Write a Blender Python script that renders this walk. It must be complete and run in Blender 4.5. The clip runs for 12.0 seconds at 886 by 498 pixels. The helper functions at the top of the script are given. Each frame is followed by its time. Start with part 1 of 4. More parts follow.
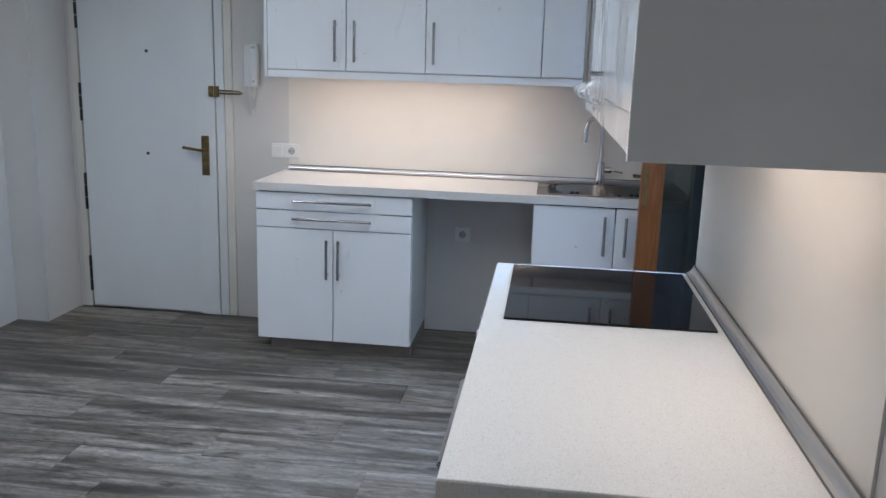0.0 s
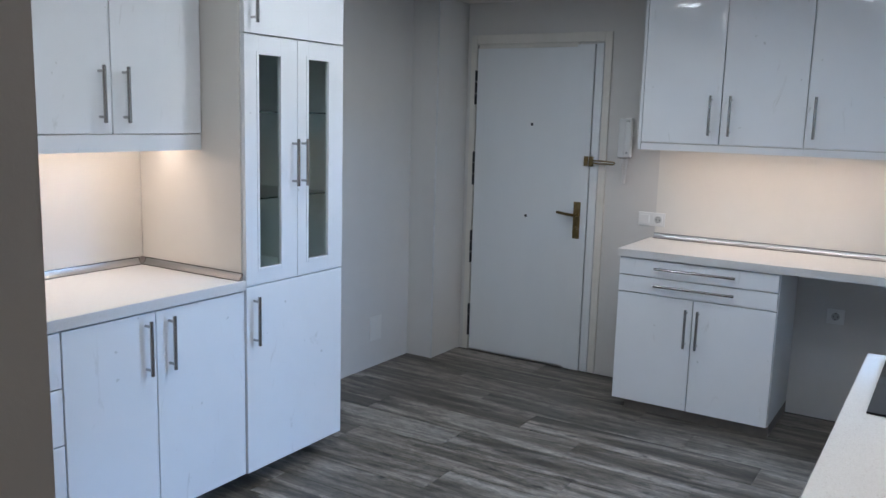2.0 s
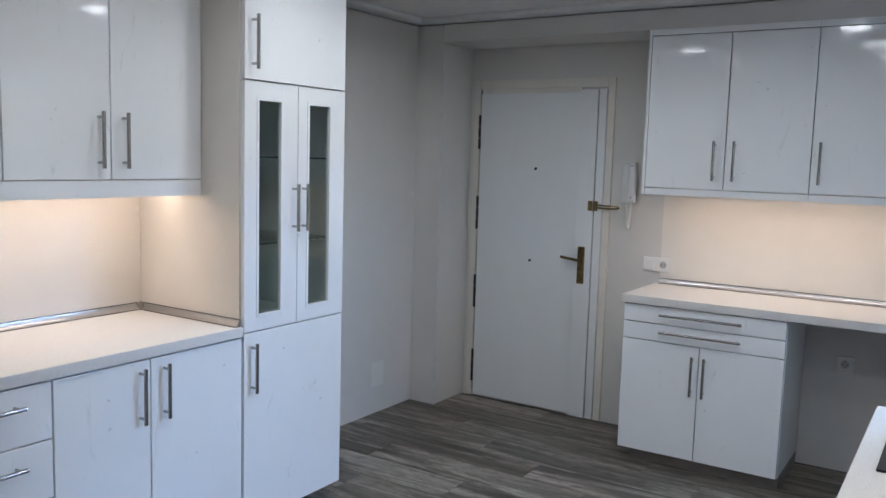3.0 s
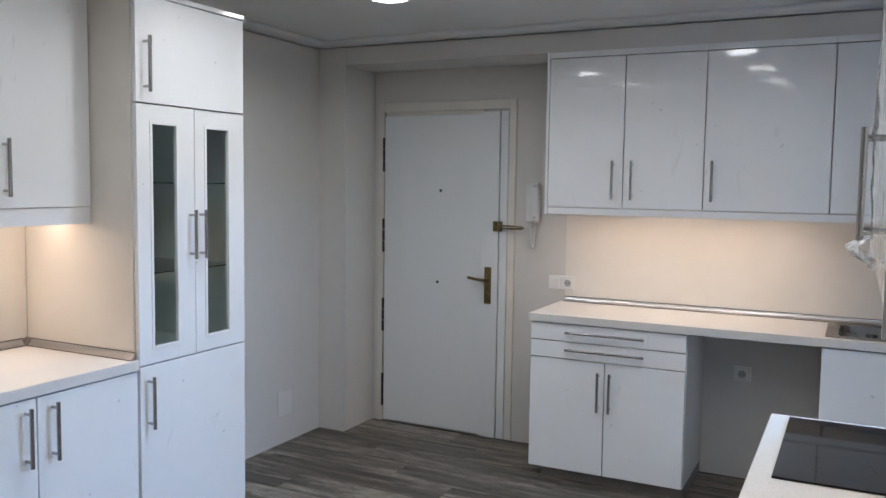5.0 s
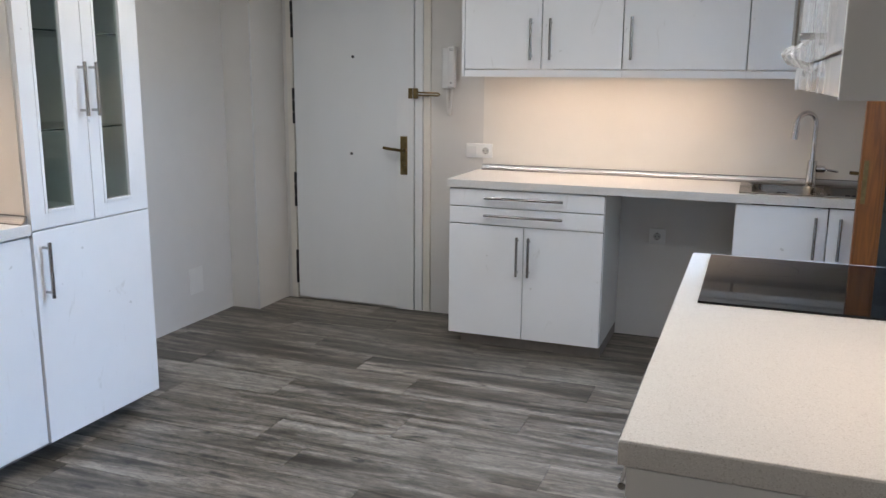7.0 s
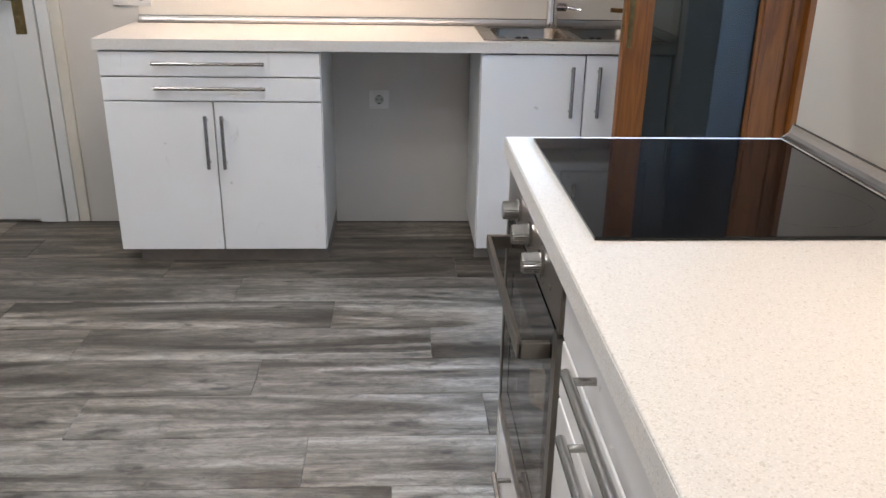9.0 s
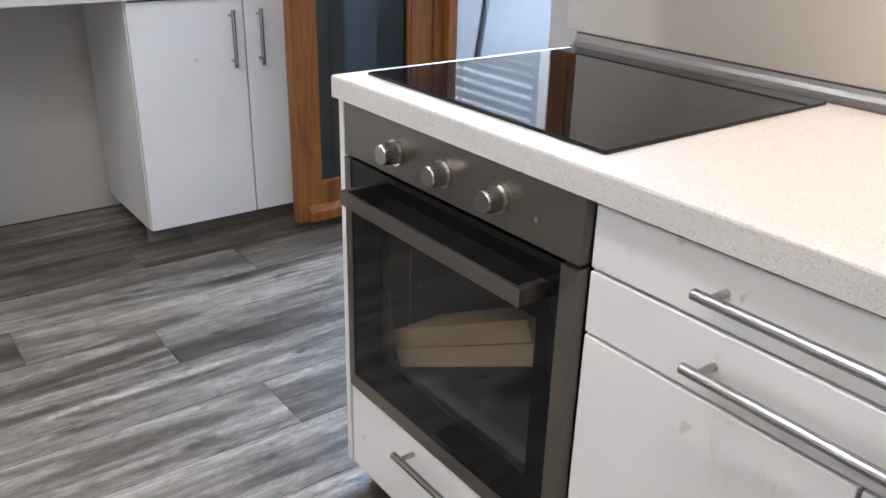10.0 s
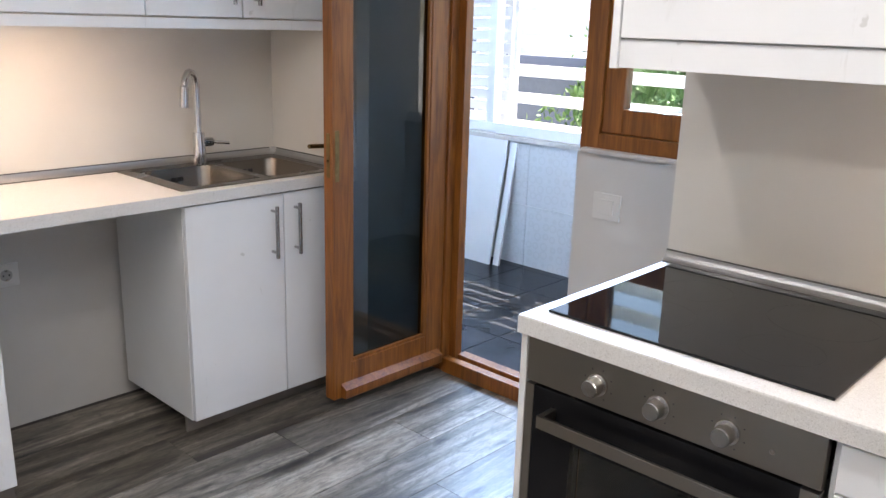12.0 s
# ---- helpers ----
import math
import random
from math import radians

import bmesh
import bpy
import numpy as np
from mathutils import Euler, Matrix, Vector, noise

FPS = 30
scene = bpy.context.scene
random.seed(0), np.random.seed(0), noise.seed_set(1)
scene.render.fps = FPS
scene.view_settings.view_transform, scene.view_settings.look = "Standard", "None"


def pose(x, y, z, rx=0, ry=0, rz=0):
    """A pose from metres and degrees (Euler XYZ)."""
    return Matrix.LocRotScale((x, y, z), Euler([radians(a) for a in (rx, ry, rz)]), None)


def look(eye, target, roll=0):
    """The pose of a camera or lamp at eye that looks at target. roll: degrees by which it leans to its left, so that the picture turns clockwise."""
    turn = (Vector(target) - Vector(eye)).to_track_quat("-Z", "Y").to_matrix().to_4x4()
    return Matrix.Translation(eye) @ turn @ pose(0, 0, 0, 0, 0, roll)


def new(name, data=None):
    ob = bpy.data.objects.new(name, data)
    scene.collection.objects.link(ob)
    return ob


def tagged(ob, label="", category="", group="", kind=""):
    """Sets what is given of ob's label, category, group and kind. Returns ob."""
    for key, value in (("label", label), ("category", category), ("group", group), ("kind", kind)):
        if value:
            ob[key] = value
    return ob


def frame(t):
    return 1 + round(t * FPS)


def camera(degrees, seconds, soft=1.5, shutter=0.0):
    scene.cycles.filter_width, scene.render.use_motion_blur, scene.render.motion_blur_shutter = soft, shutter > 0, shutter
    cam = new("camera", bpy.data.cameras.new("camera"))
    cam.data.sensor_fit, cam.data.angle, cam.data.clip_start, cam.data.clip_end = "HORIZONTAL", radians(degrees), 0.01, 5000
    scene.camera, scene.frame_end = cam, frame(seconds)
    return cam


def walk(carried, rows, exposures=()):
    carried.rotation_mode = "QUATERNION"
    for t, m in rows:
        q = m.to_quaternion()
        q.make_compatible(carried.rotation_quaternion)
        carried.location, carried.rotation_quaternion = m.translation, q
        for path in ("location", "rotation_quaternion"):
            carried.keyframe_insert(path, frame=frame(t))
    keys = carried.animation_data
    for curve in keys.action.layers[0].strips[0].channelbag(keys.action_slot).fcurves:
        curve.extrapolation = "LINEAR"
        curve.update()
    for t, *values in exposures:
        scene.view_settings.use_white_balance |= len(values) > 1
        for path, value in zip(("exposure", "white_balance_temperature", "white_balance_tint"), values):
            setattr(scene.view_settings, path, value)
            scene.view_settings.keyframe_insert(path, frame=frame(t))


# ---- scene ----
cam = camera(56.2, 12.0)
# light and exposure
EXPOSURES = [(0.0, 2.6, 5700, 7), (0.5, 2.76, 5600, 6), (1.0, 2.64, 5560, 7), (1.5, 2.41, 5700, 7), (2.0, 2.37, 5730, 7), (2.5, 2.38, 5880, 8), (4.5, 2.43, 6220, 9), (5.5, 2.58, 6400, 10), (6.5, 2.65, 6480, 10), (8.5, 2.88, 6850, 11), (9.5, 3.14, 6850, 12), (10.5, 3.25, 6720, 13), (11.5, 3.45, 6720, 13), (12.0, 3.14, 6850, 13)]
SKY_STRENGTH, SUN_STRENGTH = 0.07, 5.0
WINDOW_W = 18.5
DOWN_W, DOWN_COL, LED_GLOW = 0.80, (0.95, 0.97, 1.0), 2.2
STRIP_W, STRIP_COL = 0.55, (1.0, 0.76, 0.60)
LOUVRE_PITCH, LOUVRE_TILT = 0.175, -60.0
# end of settings
PATH = [
    (0, (1.44, -4.591, 1.469), (1.204, -2.652, 1.037), 1.8),
    (0.5, (1.386, -4.575, 1.475), (0.748, -2.719, 1.089), 1.9),
    (1, (1.402, -4.674, 1.501), (0.522, -2.916, 1.132), 1.9),
    (1.5, (1.453, -4.755, 1.524), (0.462, -3.055, 1.168), 1.8),
    (2, (1.496, -4.769, 1.536), (0.449, -3.095, 1.218), 1.6),
    (2.5, (1.501, -4.741, 1.547), (0.426, -3.075, 1.29), 1.4),
    (4.5, (1.501, -4.698, 1.553), (0.512, -2.966, 1.394), 0.9),
    (5, (1.509, -4.683, 1.547), (0.618, -2.9, 1.387), 0.8),
    (5.5, (1.504, -4.679, 1.547), (0.712, -2.849, 1.384), 0.8),
    (6, (1.486, -4.673, 1.522), (0.751, -2.822, 1.346), 0.8),
    (6.5, (1.466, -4.653, 1.445), (0.761, -2.8, 1.181), 0.9),
    (8.5, (1.28, -4.048, 1.288), (0.922, -2.219, 0.563), 0.7),
    (9, (1.095, -3.71, 1.274), (1.195, -1.851, 0.544), 1.0),
    (9.5, (0.883, -3.448, 1.202), (1.547, -1.714, 0.459), 1.2),
    (10, (0.598, -3.339, 1.175), (1.703, -1.875, 0.378), 1.4),
    (10.5, (0.313, -3.303, 1.189), (1.650, -2.092, 0.326), 1.5),
    (11, (0.227, -3.21, 1.218), (1.654, -2.127, 0.329), 1.7),
    (11.5, (0.171, -3.068, 1.324), (1.648, -1.960, 0.555), 1.9),
    (12, (0.049, -3.029, 1.437), (1.458, -1.712, 0.907), 1.7),
]
walk(cam, [(t, look(eye, target, roll)) for t, eye, target, roll in PATH], EXPOSURES)
# ---------------------------------------------------------------- light
world = bpy.data.worlds.new("sky")
scene.world = world
world.use_nodes = True
wn = world.node_tree.nodes
sky = wn.new("ShaderNodeTexSky")
sky.sky_type = "NISHITA"
sky.sun_disc = False
SUN_EL, SUN_AZ = 60.0, 86.2
sky.sun_elevation = radians(SUN_EL)
sky.sun_rotation = radians(SUN_AZ)
world.node_tree.links.new(sky.outputs[0], wn["Background"].inputs[0])
wn["Background"].inputs[1].default_value = SKY_STRENGTH

sun = new("sun", bpy.data.lights.new("sun", "SUN"))
sun.data.energy = SUN_STRENGTH
sun.data.angle = radians(0.5)
sun.data.color = (1.0, 0.95, 0.87)
sdir = Vector((math.sin(radians(SUN_AZ)) * math.cos(radians(SUN_EL)), math.cos(radians(SUN_AZ)) * math.cos(radians(SUN_EL)), math.sin(radians(SUN_EL))))
sun.matrix_world = look(sdir * 20, (0, 0, 0))


def area_lamp(name, m, sx, sy, watts, color, spread=180):
    ob = new(name, bpy.data.lights.new(name, "AREA"))
    ob.data.shape = "RECTANGLE"
    ob.data.size, ob.data.size_y = sx, sy
    ob.data.energy, ob.data.color, ob.data.spread = watts, color, radians(spread)
    ob.matrix_world = m
    return ob


# the sky's light through the upper terrace windows
area_lamp("window_skylight", look((4.02, -0.25, 2.40), (1.9, -1.1, 1.05)), 2.4, 0.20, WINDOW_W, (0.38, 0.61, 1.0), 84)

# ---------------------------------------------------------------- plan
WY = -0.095      # back wall face
LX = -1.465      # left wall face
HX = 1.91        # hob wall face
DX = 2.455       # balcony wall face
RX = 2.115       # wall beside the sink
CEIL = 2.378
CT = 0.874       # worktop height
NEAR = -4.46     # wall with the doorway


# ---------------------------------------------------------------- materials
def mat(name):
    m = bpy.data.materials.new(name)
    m.use_nodes = True
    return m, m.node_tree.nodes, m.node_tree.links, m.node_tree.nodes["Principled BSDF"]


def coords(n, l, scale=(1, 1, 1), kind="Object", add=None):
    tc = n.new("ShaderNodeTexCoord")
    mp = n.new("ShaderNodeMapping")
    mp.inputs["Scale"].default_value = scale
    l.new(tc.outputs[kind], mp.inputs["Vector"])
    if add is not None:
        l.new(add, mp.inputs["Location"])
    return mp.outputs["Vector"]


def noise_tex(n, l, vec, scale, detail=4, rough=0.55, distort=0.0):
    t = n.new("ShaderNodeTexNoise")
    t.inputs["Scale"].default_value = scale
    t.inputs["Detail"].default_value = detail
    t.inputs["Roughness"].default_value = rough
    t.inputs["Distortion"].default_value = distort
    l.new(vec, t.inputs["Vector"])
    return t.outputs["Fac"]


def ramp(n, l, fac, stops):
    r = n.new("ShaderNodeValToRGB")
    e = r.color_ramp.elements
    while len(e) < len(stops):
        e.new(0.5)
    for el, (p, c) in zip(e, stops):
        el.position = p
        el.color = (*c, 1) if len(c) == 3 else c
    l.new(fac, r.inputs["Fac"])
    return r.outputs["Color"]


def grey(v):
    return (v, v, v)


def mixc(n, l, fac, a, b, mode="MIX"):
    m = n.new("ShaderNodeMix")
    m.data_type = "RGBA"
    m.blend_type = mode
    for sock, v in ((m.inputs[0], fac), (m.inputs[6], a), (m.inputs[7], b)):
        if hasattr(v, "links"):
            l.new(v, sock)
        elif isinstance(v, tuple):
            sock.default_value = (*v, 1)
        else:
            sock.default_value = v
    return m.outputs[2]


def bump(n, l, p, height, strength, dist=0.01):
    b = n.new("ShaderNodeBump")
    b.inputs["Strength"].default_value = strength
    b.inputs["Distance"].default_value = dist
    l.new(height, b.inputs["Height"])
    l.new(b.outputs["Normal"], p.inputs["Normal"])


def simple(name, color, rough, metal=0.0, var=0.06, scale=8.0, bumps=0.0, bscale=60.0, stretch=(1, 1, 1), coat=0.0):
    m, n, l, p = mat(name)
    v = coords(n, l, stretch)
    f = noise_tex(n, l, v, scale, 5)
    c0 = tuple(max(0, x * (1 - var)) for x in color)
    c1 = tuple(min(1, x * (1 + var)) for x in color)
    l.new(ramp(n, l, f, [(0.3, c0), (0.7, c1)]), p.inputs["Base Color"])
    l.new(ramp(n, l, f, [(0.25, grey(max(0.02, rough * 0.8))), (0.75, grey(min(1, rough * 1.2)))]), p.inputs["Roughness"])
    p.inputs["Metallic"].default_value = metal
    p.inputs["Coat Weight"].default_value = coat
    if bumps:
        bump(n, l, p, noise_tex(n, l, v, bscale, 4), bumps, 0.004)
    return m


def gloss_white():
    """High-gloss lacquer with faint waves and finger smudges."""
    m, n, l, p = mat("gloss_white_lacquer")
    v = coords(n, l)
    f = noise_tex(n, l, v, 3.0, 6, 0.6)
    smear = noise_tex(n, l, coords(n, l, (9, 9, 2.2)), 1.2, 8, 0.62, 1.4)
    dirt = ramp(n, l, smear, [(0.635, grey(0)), (0.74, grey(1))])
    speck = noise_tex(n, l, v, 26.0, 2, 0.5)
    sp = ramp(n, l, speck, [(0.735, grey(0)), (0.76, grey(1))])
    base = ramp(n, l, f, [(0.3, (0.80, 0.805, 0.81)), (0.7, (0.835, 0.84, 0.845))])
    c = mixc(n, l, dirt, base, (0.66, 0.655, 0.64))
    c = mixc(n, l, sp, c, (0.66, 0.66, 0.65))
    l.new(c, p.inputs["Base Color"])
    l.new(ramp(n, l, smear, [(0.45, grey(0.06)), (0.74, grey(0.20))]), p.inputs["Roughness"])
    p.inputs["Coat Weight"].default_value = 0.12
    p.inputs["Coat Roughness"].default_value = 0.025
    return m


def wall_paint(name, color, rough=0.75):
    m, n, l, p = mat(name)
    v = coords(n, l)
    f = noise_tex(n, l, v, 1.6, 6, 0.6)
    g = noise_tex(n, l, v, 9.0, 4, 0.6)
    c0 = tuple(x * 0.95 for x in color)
    a = ramp(n, l, f, [(0.3, c0), (0.7, color)])
    c = mixc(n, l, 0.25, a, ramp(n, l, g, [(0.35, tuple(x * 0.93 for x in color)), (0.65, color)]))
    l.new(c, p.inputs["Base Color"])
    p.inputs["Roughness"].default_value = rough
    bump(n, l, p, noise_tex(n, l, v, 140.0, 3), 0.12, 0.003)
    return m


def plank_wood():
    """Weathered grey oak vinyl, the grain along x; each plank has its own tone."""
    m, n, l, p = mat("grey_oak_vinyl")
    info = n.new("ShaderNodeObjectInfo")
    mul = n.new("ShaderNodeVectorMath")
    mul.operation = "SCALE"
    mul.inputs[0].default_value = (37.0, 91.0, 13.0)
    l.new(info.outputs["Random"], mul.inputs["Scale"])
    v = coords(n, l, (1, 1, 1), "Object", mul.outputs[0])
    def stretched(sx, sy):
        q = n.new("ShaderNodeMapping")
        q.inputs["Scale"].default_value = (sx, sy, 1.0)
        l.new(v, q.inputs["Vector"])
        return q.outputs[0]
    broad = noise_tex(n, l, stretched(0.46, 5.0), 1.6, 7, 0.60, 1.3)
    blotch = noise_tex(n, l, stretched(4.5, 12.0), 2.6, 12, 0.80, 0.8)
    grain = noise_tex(n, l, stretched(3.0, 40.0), 2.2, 8, 0.72, 0.6)
    crack = noise_tex(n, l, stretched(1.3, 14.0), 2.4, 6, 0.66, 1.2)
    c = ramp(n, l, broad, [(0.32, (0.036, 0.029, 0.023)), (0.41, (0.086, 0.072, 0.058)), (0.49, (0.160, 0.138, 0.116)), (0.56, (0.255, 0.225, 0.195)), (0.66, (0.385, 0.350, 0.312))])
    c = mixc(n, l, 0.75, c, ramp(n, l, blotch, [(0.40, grey(0.45)), (0.5, grey(0.97)), (0.60, grey(1.33))]), "MULTIPLY")
    c = mixc(n, l, 0.45, c, ramp(n, l, grain, [(0.36, grey(0.55)), (0.5, grey(0.98)), (0.64, grey(1.15))]), "MULTIPLY")
    c = mixc(n, l, 0.8, c, ramp(n, l, crack, [(0.30, grey(0.35)), (0.36, grey(0.75)), (0.43, grey(1.0))]), "MULTIPLY")
    fleck = noise_tex(n, l, stretched(11.0, 42.0), 3.0, 6, 0.7, 0.3)
    c = mixc(n, l, 0.36, c, ramp(n, l, fleck, [(0.36, grey(0.5)), (0.48, grey(0.98)), (0.64, grey(1.22))]), "MULTIPLY")
    # small dark knots
    wob = n.new("ShaderNodeTexNoise")
    wob.inputs["Scale"].default_value = 14.0
    l.new(v, wob.inputs["Vector"])
    wadd = n.new("ShaderNodeVectorMath")
    wadd.operation = "MULTIPLY_ADD"
    l.new(wob.outputs["Color"], wadd.inputs[0])
    wadd.inputs[1].default_value = (0.25, 0.25, 0.0)
    l.new(stretched(1.7, 6.5), wadd.inputs[2])
    vo = n.new("ShaderNodeTexVoronoi")
    vo.voronoi_dimensions = "2D"
    vo.inputs["Scale"].default_value = 1.0
    l.new(wadd.outputs[0], vo.inputs["Vector"])
    knot = ramp(n, l, vo.outputs["Distance"], [(0.025, grey(0.16)), (0.06, grey(0.55)), (0.11, grey(1.0))])
    c = mixc(n, l, 0.9, c, knot, "MULTIPLY")
    tone = ramp(n, l, info.outputs["Random"], [(0.0, (0.72, 0.715, 0.68)), (0.3, (0.81, 0.805, 0.768)), (0.7, (0.89, 0.88, 0.838)), (1.0, (0.98, 0.97, 0.918))])
    c = mixc(n, l, 1.0, c, tone, "MULTIPLY")
    l.new(c, p.inputs["Base Color"])
    l.new(ramp(n, l, grain, [(0.3, grey(0.34)), (0.7, grey(0.47))]), p.inputs["Roughness"])
    p.inputs["Specular IOR Level"].default_value = 0.5
    bump(n, l, p, grain, 0.15, 0.001)
    return m


def speckled(name):
    """White composite worktop with fine grey and beige chips."""
    m, n, l, p = mat(name)
    v = coords(n, l)
    vo = n.new("ShaderNodeTexVoronoi")
    vo.inputs["Scale"].default_value = 620.0
    l.new(v, vo.inputs["Vector"])
    big = n.new("ShaderNodeTexVoronoi")
    big.inputs["Scale"].default_value = 380.0
    l.new(v, big.inputs["Vector"])
    sep = n.new("ShaderNodeSeparateColor")
    l.new(vo.outputs["Color"], sep.inputs[0])
    sep2 = n.new("ShaderNodeSeparateColor")
    l.new(big.outputs["Color"], sep2.inputs[0])
    base = ramp(n, l, sep.outputs[0], [(0.05, (0.57, 0.548, 0.52)), (0.12, (0.645, 0.626, 0.598)), (0.8, (0.685, 0.665, 0.635)), (0.95, (0.735, 0.72, 0.695))])
    chips = ramp(n, l, sep2.outputs[1], [(0.03, (0.74, 0.72, 0.69)), (0.045, (1, 1, 1))])
    c = mixc(n, l, 0.55, base, chips, "MULTIPLY")
    l.new(c, p.inputs["Base Color"])
    p.inputs["Roughness"].default_value = 0.5
    p.inputs["Specular IOR Level"].default_value = 0.35
    bump(n, l, p, noise_tex(n, l, v, 260.0, 2), 0.08, 0.001)
    return m


def varnished_wood():
    m, n, l, p = mat("varnished_pine")
    v = coords(n, l, (14, 14, 1.2))
    f = noise_tex(n, l, v, 2.2, 7, 0.62, 1.2)
    g = noise_tex(n, l, coords(n, l, (90, 90, 3)), 2.0, 5, 0.6)
    c = ramp(n, l, f, [(0.28, (0.125, 0.035, 0.006)), (0.5, (0.235, 0.076, 0.011)), (0.75, (0.34, 0.122, 0.020))])
    c = mixc(n, l, 0.5, c, ramp(n, l, g, [(0.3, grey(0.65)), (0.6, grey(1.08))]), "MULTIPLY")
    l.new(c, p.inputs["Base Color"])
    p.inputs["Roughness"].default_value = 0.42
    p.inputs["Coat Weight"].default_value = 0.05
    p.inputs["Coat Roughness"].default_value = 0.15
    bump(n, l, p, g, 0.05, 0.001)
    return m


def brushed(name, color, rough, stretch=(2, 2, 120)):
    m, n, l, p = mat(name)
    f = noise_tex(n, l, coords(n, l, stretch), 3.0, 5)
    l.new(ramp(n, l, f, [(0.3, tuple(x * 0.96 for x in color)), (0.7, color)]), p.inputs["Base Color"])
    l.new(ramp(n, l, f, [(0.3, grey(rough * 0.8)), (0.7, grey(rough * 1.2))]), p.inputs["Roughness"])
    p.inputs["Metallic"].default_value = 1.0
    return m


def glass(name, color=(0.9, 0.95, 0.94), rough=0.0, shine=0.045):
    m, n, l, p = mat(name)
    for nn in [x for x in n if x.type == "BSDF_PRINCIPLED"]:
        n.remove(nn)
    tr = n.new("ShaderNodeBsdfTransparent")
    tr.inputs[0].default_value = (*color, 1)
    gl = n.new("ShaderNodeBsdfGlossy")
    gl.inputs["Roughness"].default_value = rough
    lw = n.new("ShaderNodeLayerWeight")
    lw.inputs["Blend"].default_value = 0.5
    pw = n.new("ShaderNodeMath")
    pw.operation = "POWER"
    l.new(lw.outputs["Facing"], pw.inputs[0])
    pw.inputs[1].default_value = 4.5
    ma = n.new("ShaderNodeMath")
    ma.operation = "MULTIPLY_ADD"
    l.new(pw.outputs[0], ma.inputs[0])
    ma.inputs[1].default_value, ma.inputs[2].default_value = 0.95 - shine, shine
    mx = n.new("ShaderNodeMixShader")
    l.new(ma.outputs[0], mx.inputs[0])
    l.new(tr.outputs[0], mx.inputs[1])
    l.new(gl.outputs[0], mx.inputs[2])
    l.new(mx.outputs[0], n["Material Output"].inputs["Surface"])
    return m


def glow(name, color, strength):
    m, n, l, p = mat(name)
    p.inputs["Base Color"].default_value = (0.8, 0.8, 0.8, 1)
    p.inputs["Emission Color"].default_value = (*color, 1)
    p.inputs["Emission Strength"].default_value = strength
    return m


def embossed_tile():
    """Pale tile with a raised pattern of rings."""
    m, n, l, p = mat("ring_patterned_tile")
    v = coords(n, l, (1, 1, 1))
    vo = n.new("ShaderNodeTexVoronoi")
    vo.inputs["Scale"].default_value = 17.0
    vo.inputs["Randomness"].default_value = 0.35
    l.new(v, vo.inputs["Vector"])
    rings = ramp(n, l, vo.outputs["Distance"], [(0.30, grey(0)), (0.36, grey(1)), (0.44, grey(1)), (0.50, grey(0))])
    c = mixc(n, l, rings, (0.60, 0.60, 0.60), (0.565, 0.565, 0.56))
    l.new(c, p.inputs["Base Color"])
    p.inputs["Roughness"].default_value = 0.4
    bump(n, l, p, rings, 0.16, 0.003)
    return m


GLOSS = gloss_white()
CARCASS = simple("white_melamine", (0.74, 0.74, 0.73), 0.4, var=0.03, scale=4, bumps=0.03, bscale=150)
CREAM = simple("cream_splash_panel", (0.70, 0.668, 0.615), 0.38, var=0.04, scale=2.5, bumps=0.03, bscale=90)
PAINT = wall_paint("off_white_wall_paint", (0.62, 0.60, 0.572))
CEILP = wall_paint("white_ceiling_paint", (0.66, 0.66, 0.655), 0.85)
DARKPAINT = wall_paint("taupe_jamb_paint", (0.60, 0.525, 0.455), 0.6)
PLANK = plank_wood()
GROUT = simple("dark_joint", (0.05, 0.047, 0.043), 0.8)
TOP = speckled("white_speckled_worktop")
WOOD = varnished_wood()
STEEL = simple("brushed_steel", (0.42, 0.41, 0.40), 0.24, 1.0, var=0.02, scale=1.5)
OVENSTEEL = simple("oven_steel", (0.275, 0.25, 0.22), 0.33, 1.0, var=0.025, scale=3)
CHROME = simple("chrome", (0.66, 0.65, 0.64), 0.1, 1.0, var=0.03)
SINKSTEEL = simple("sink_steel", (0.20, 0.178, 0.155), 0.28, 1.0, var=0.03, scale=3)
ALU = simple("aluminium_strip", (0.46, 0.455, 0.45), 0.36, 1.0, var=0.03, scale=4)
BRASS = simple("aged_brass", (0.21, 0.15, 0.068), 0.32, 1.0, var=0.25, scale=40)
BLACK = simple("black_hinge_paint_and_gap_shade", (0.02, 0.02, 0.022), 0.4)
HOBGLASS = simple("black_ceramic_glass", (0.006, 0.006, 0.007), 0.035, var=0.2)
HOBGLASS.node_tree.nodes["Principled BSDF"].inputs["Specular IOR Level"].default_value = 0.3
OVENBLACK = simple("black_oven_glass", (0.008, 0.008, 0.009), 0.06, var=0.2)
OVENBLACK.node_tree.nodes["Principled BSDF"].inputs["Specular IOR Level"].default_value = 0.18
PLINTH = simple("brown_grey_plinth", (0.19, 0.168, 0.150), 0.45, var=0.15, scale=14)
DOORWHITE = simple("white_door_lacquer", (0.70, 0.715, 0.72), 0.36, var=0.03, scale=3, bumps=0.05, bscale=40, stretch=(1, 1, 0.3))
FRAMECREAM = simple("cream_frame_paint", (0.66, 0.63, 0.57), 0.5, var=0.05, scale=6, bumps=0.06, bscale=80)
PLASTIC = simple("white_plastic", (0.74, 0.735, 0.72), 0.35, var=0.03)
PLASTICG = simple("grey_plastic", (0.42, 0.42, 0.41), 0.45)
SWITCHPL = simple("off_white_plastic", (0.66, 0.645, 0.615), 0.4, var=0.03)
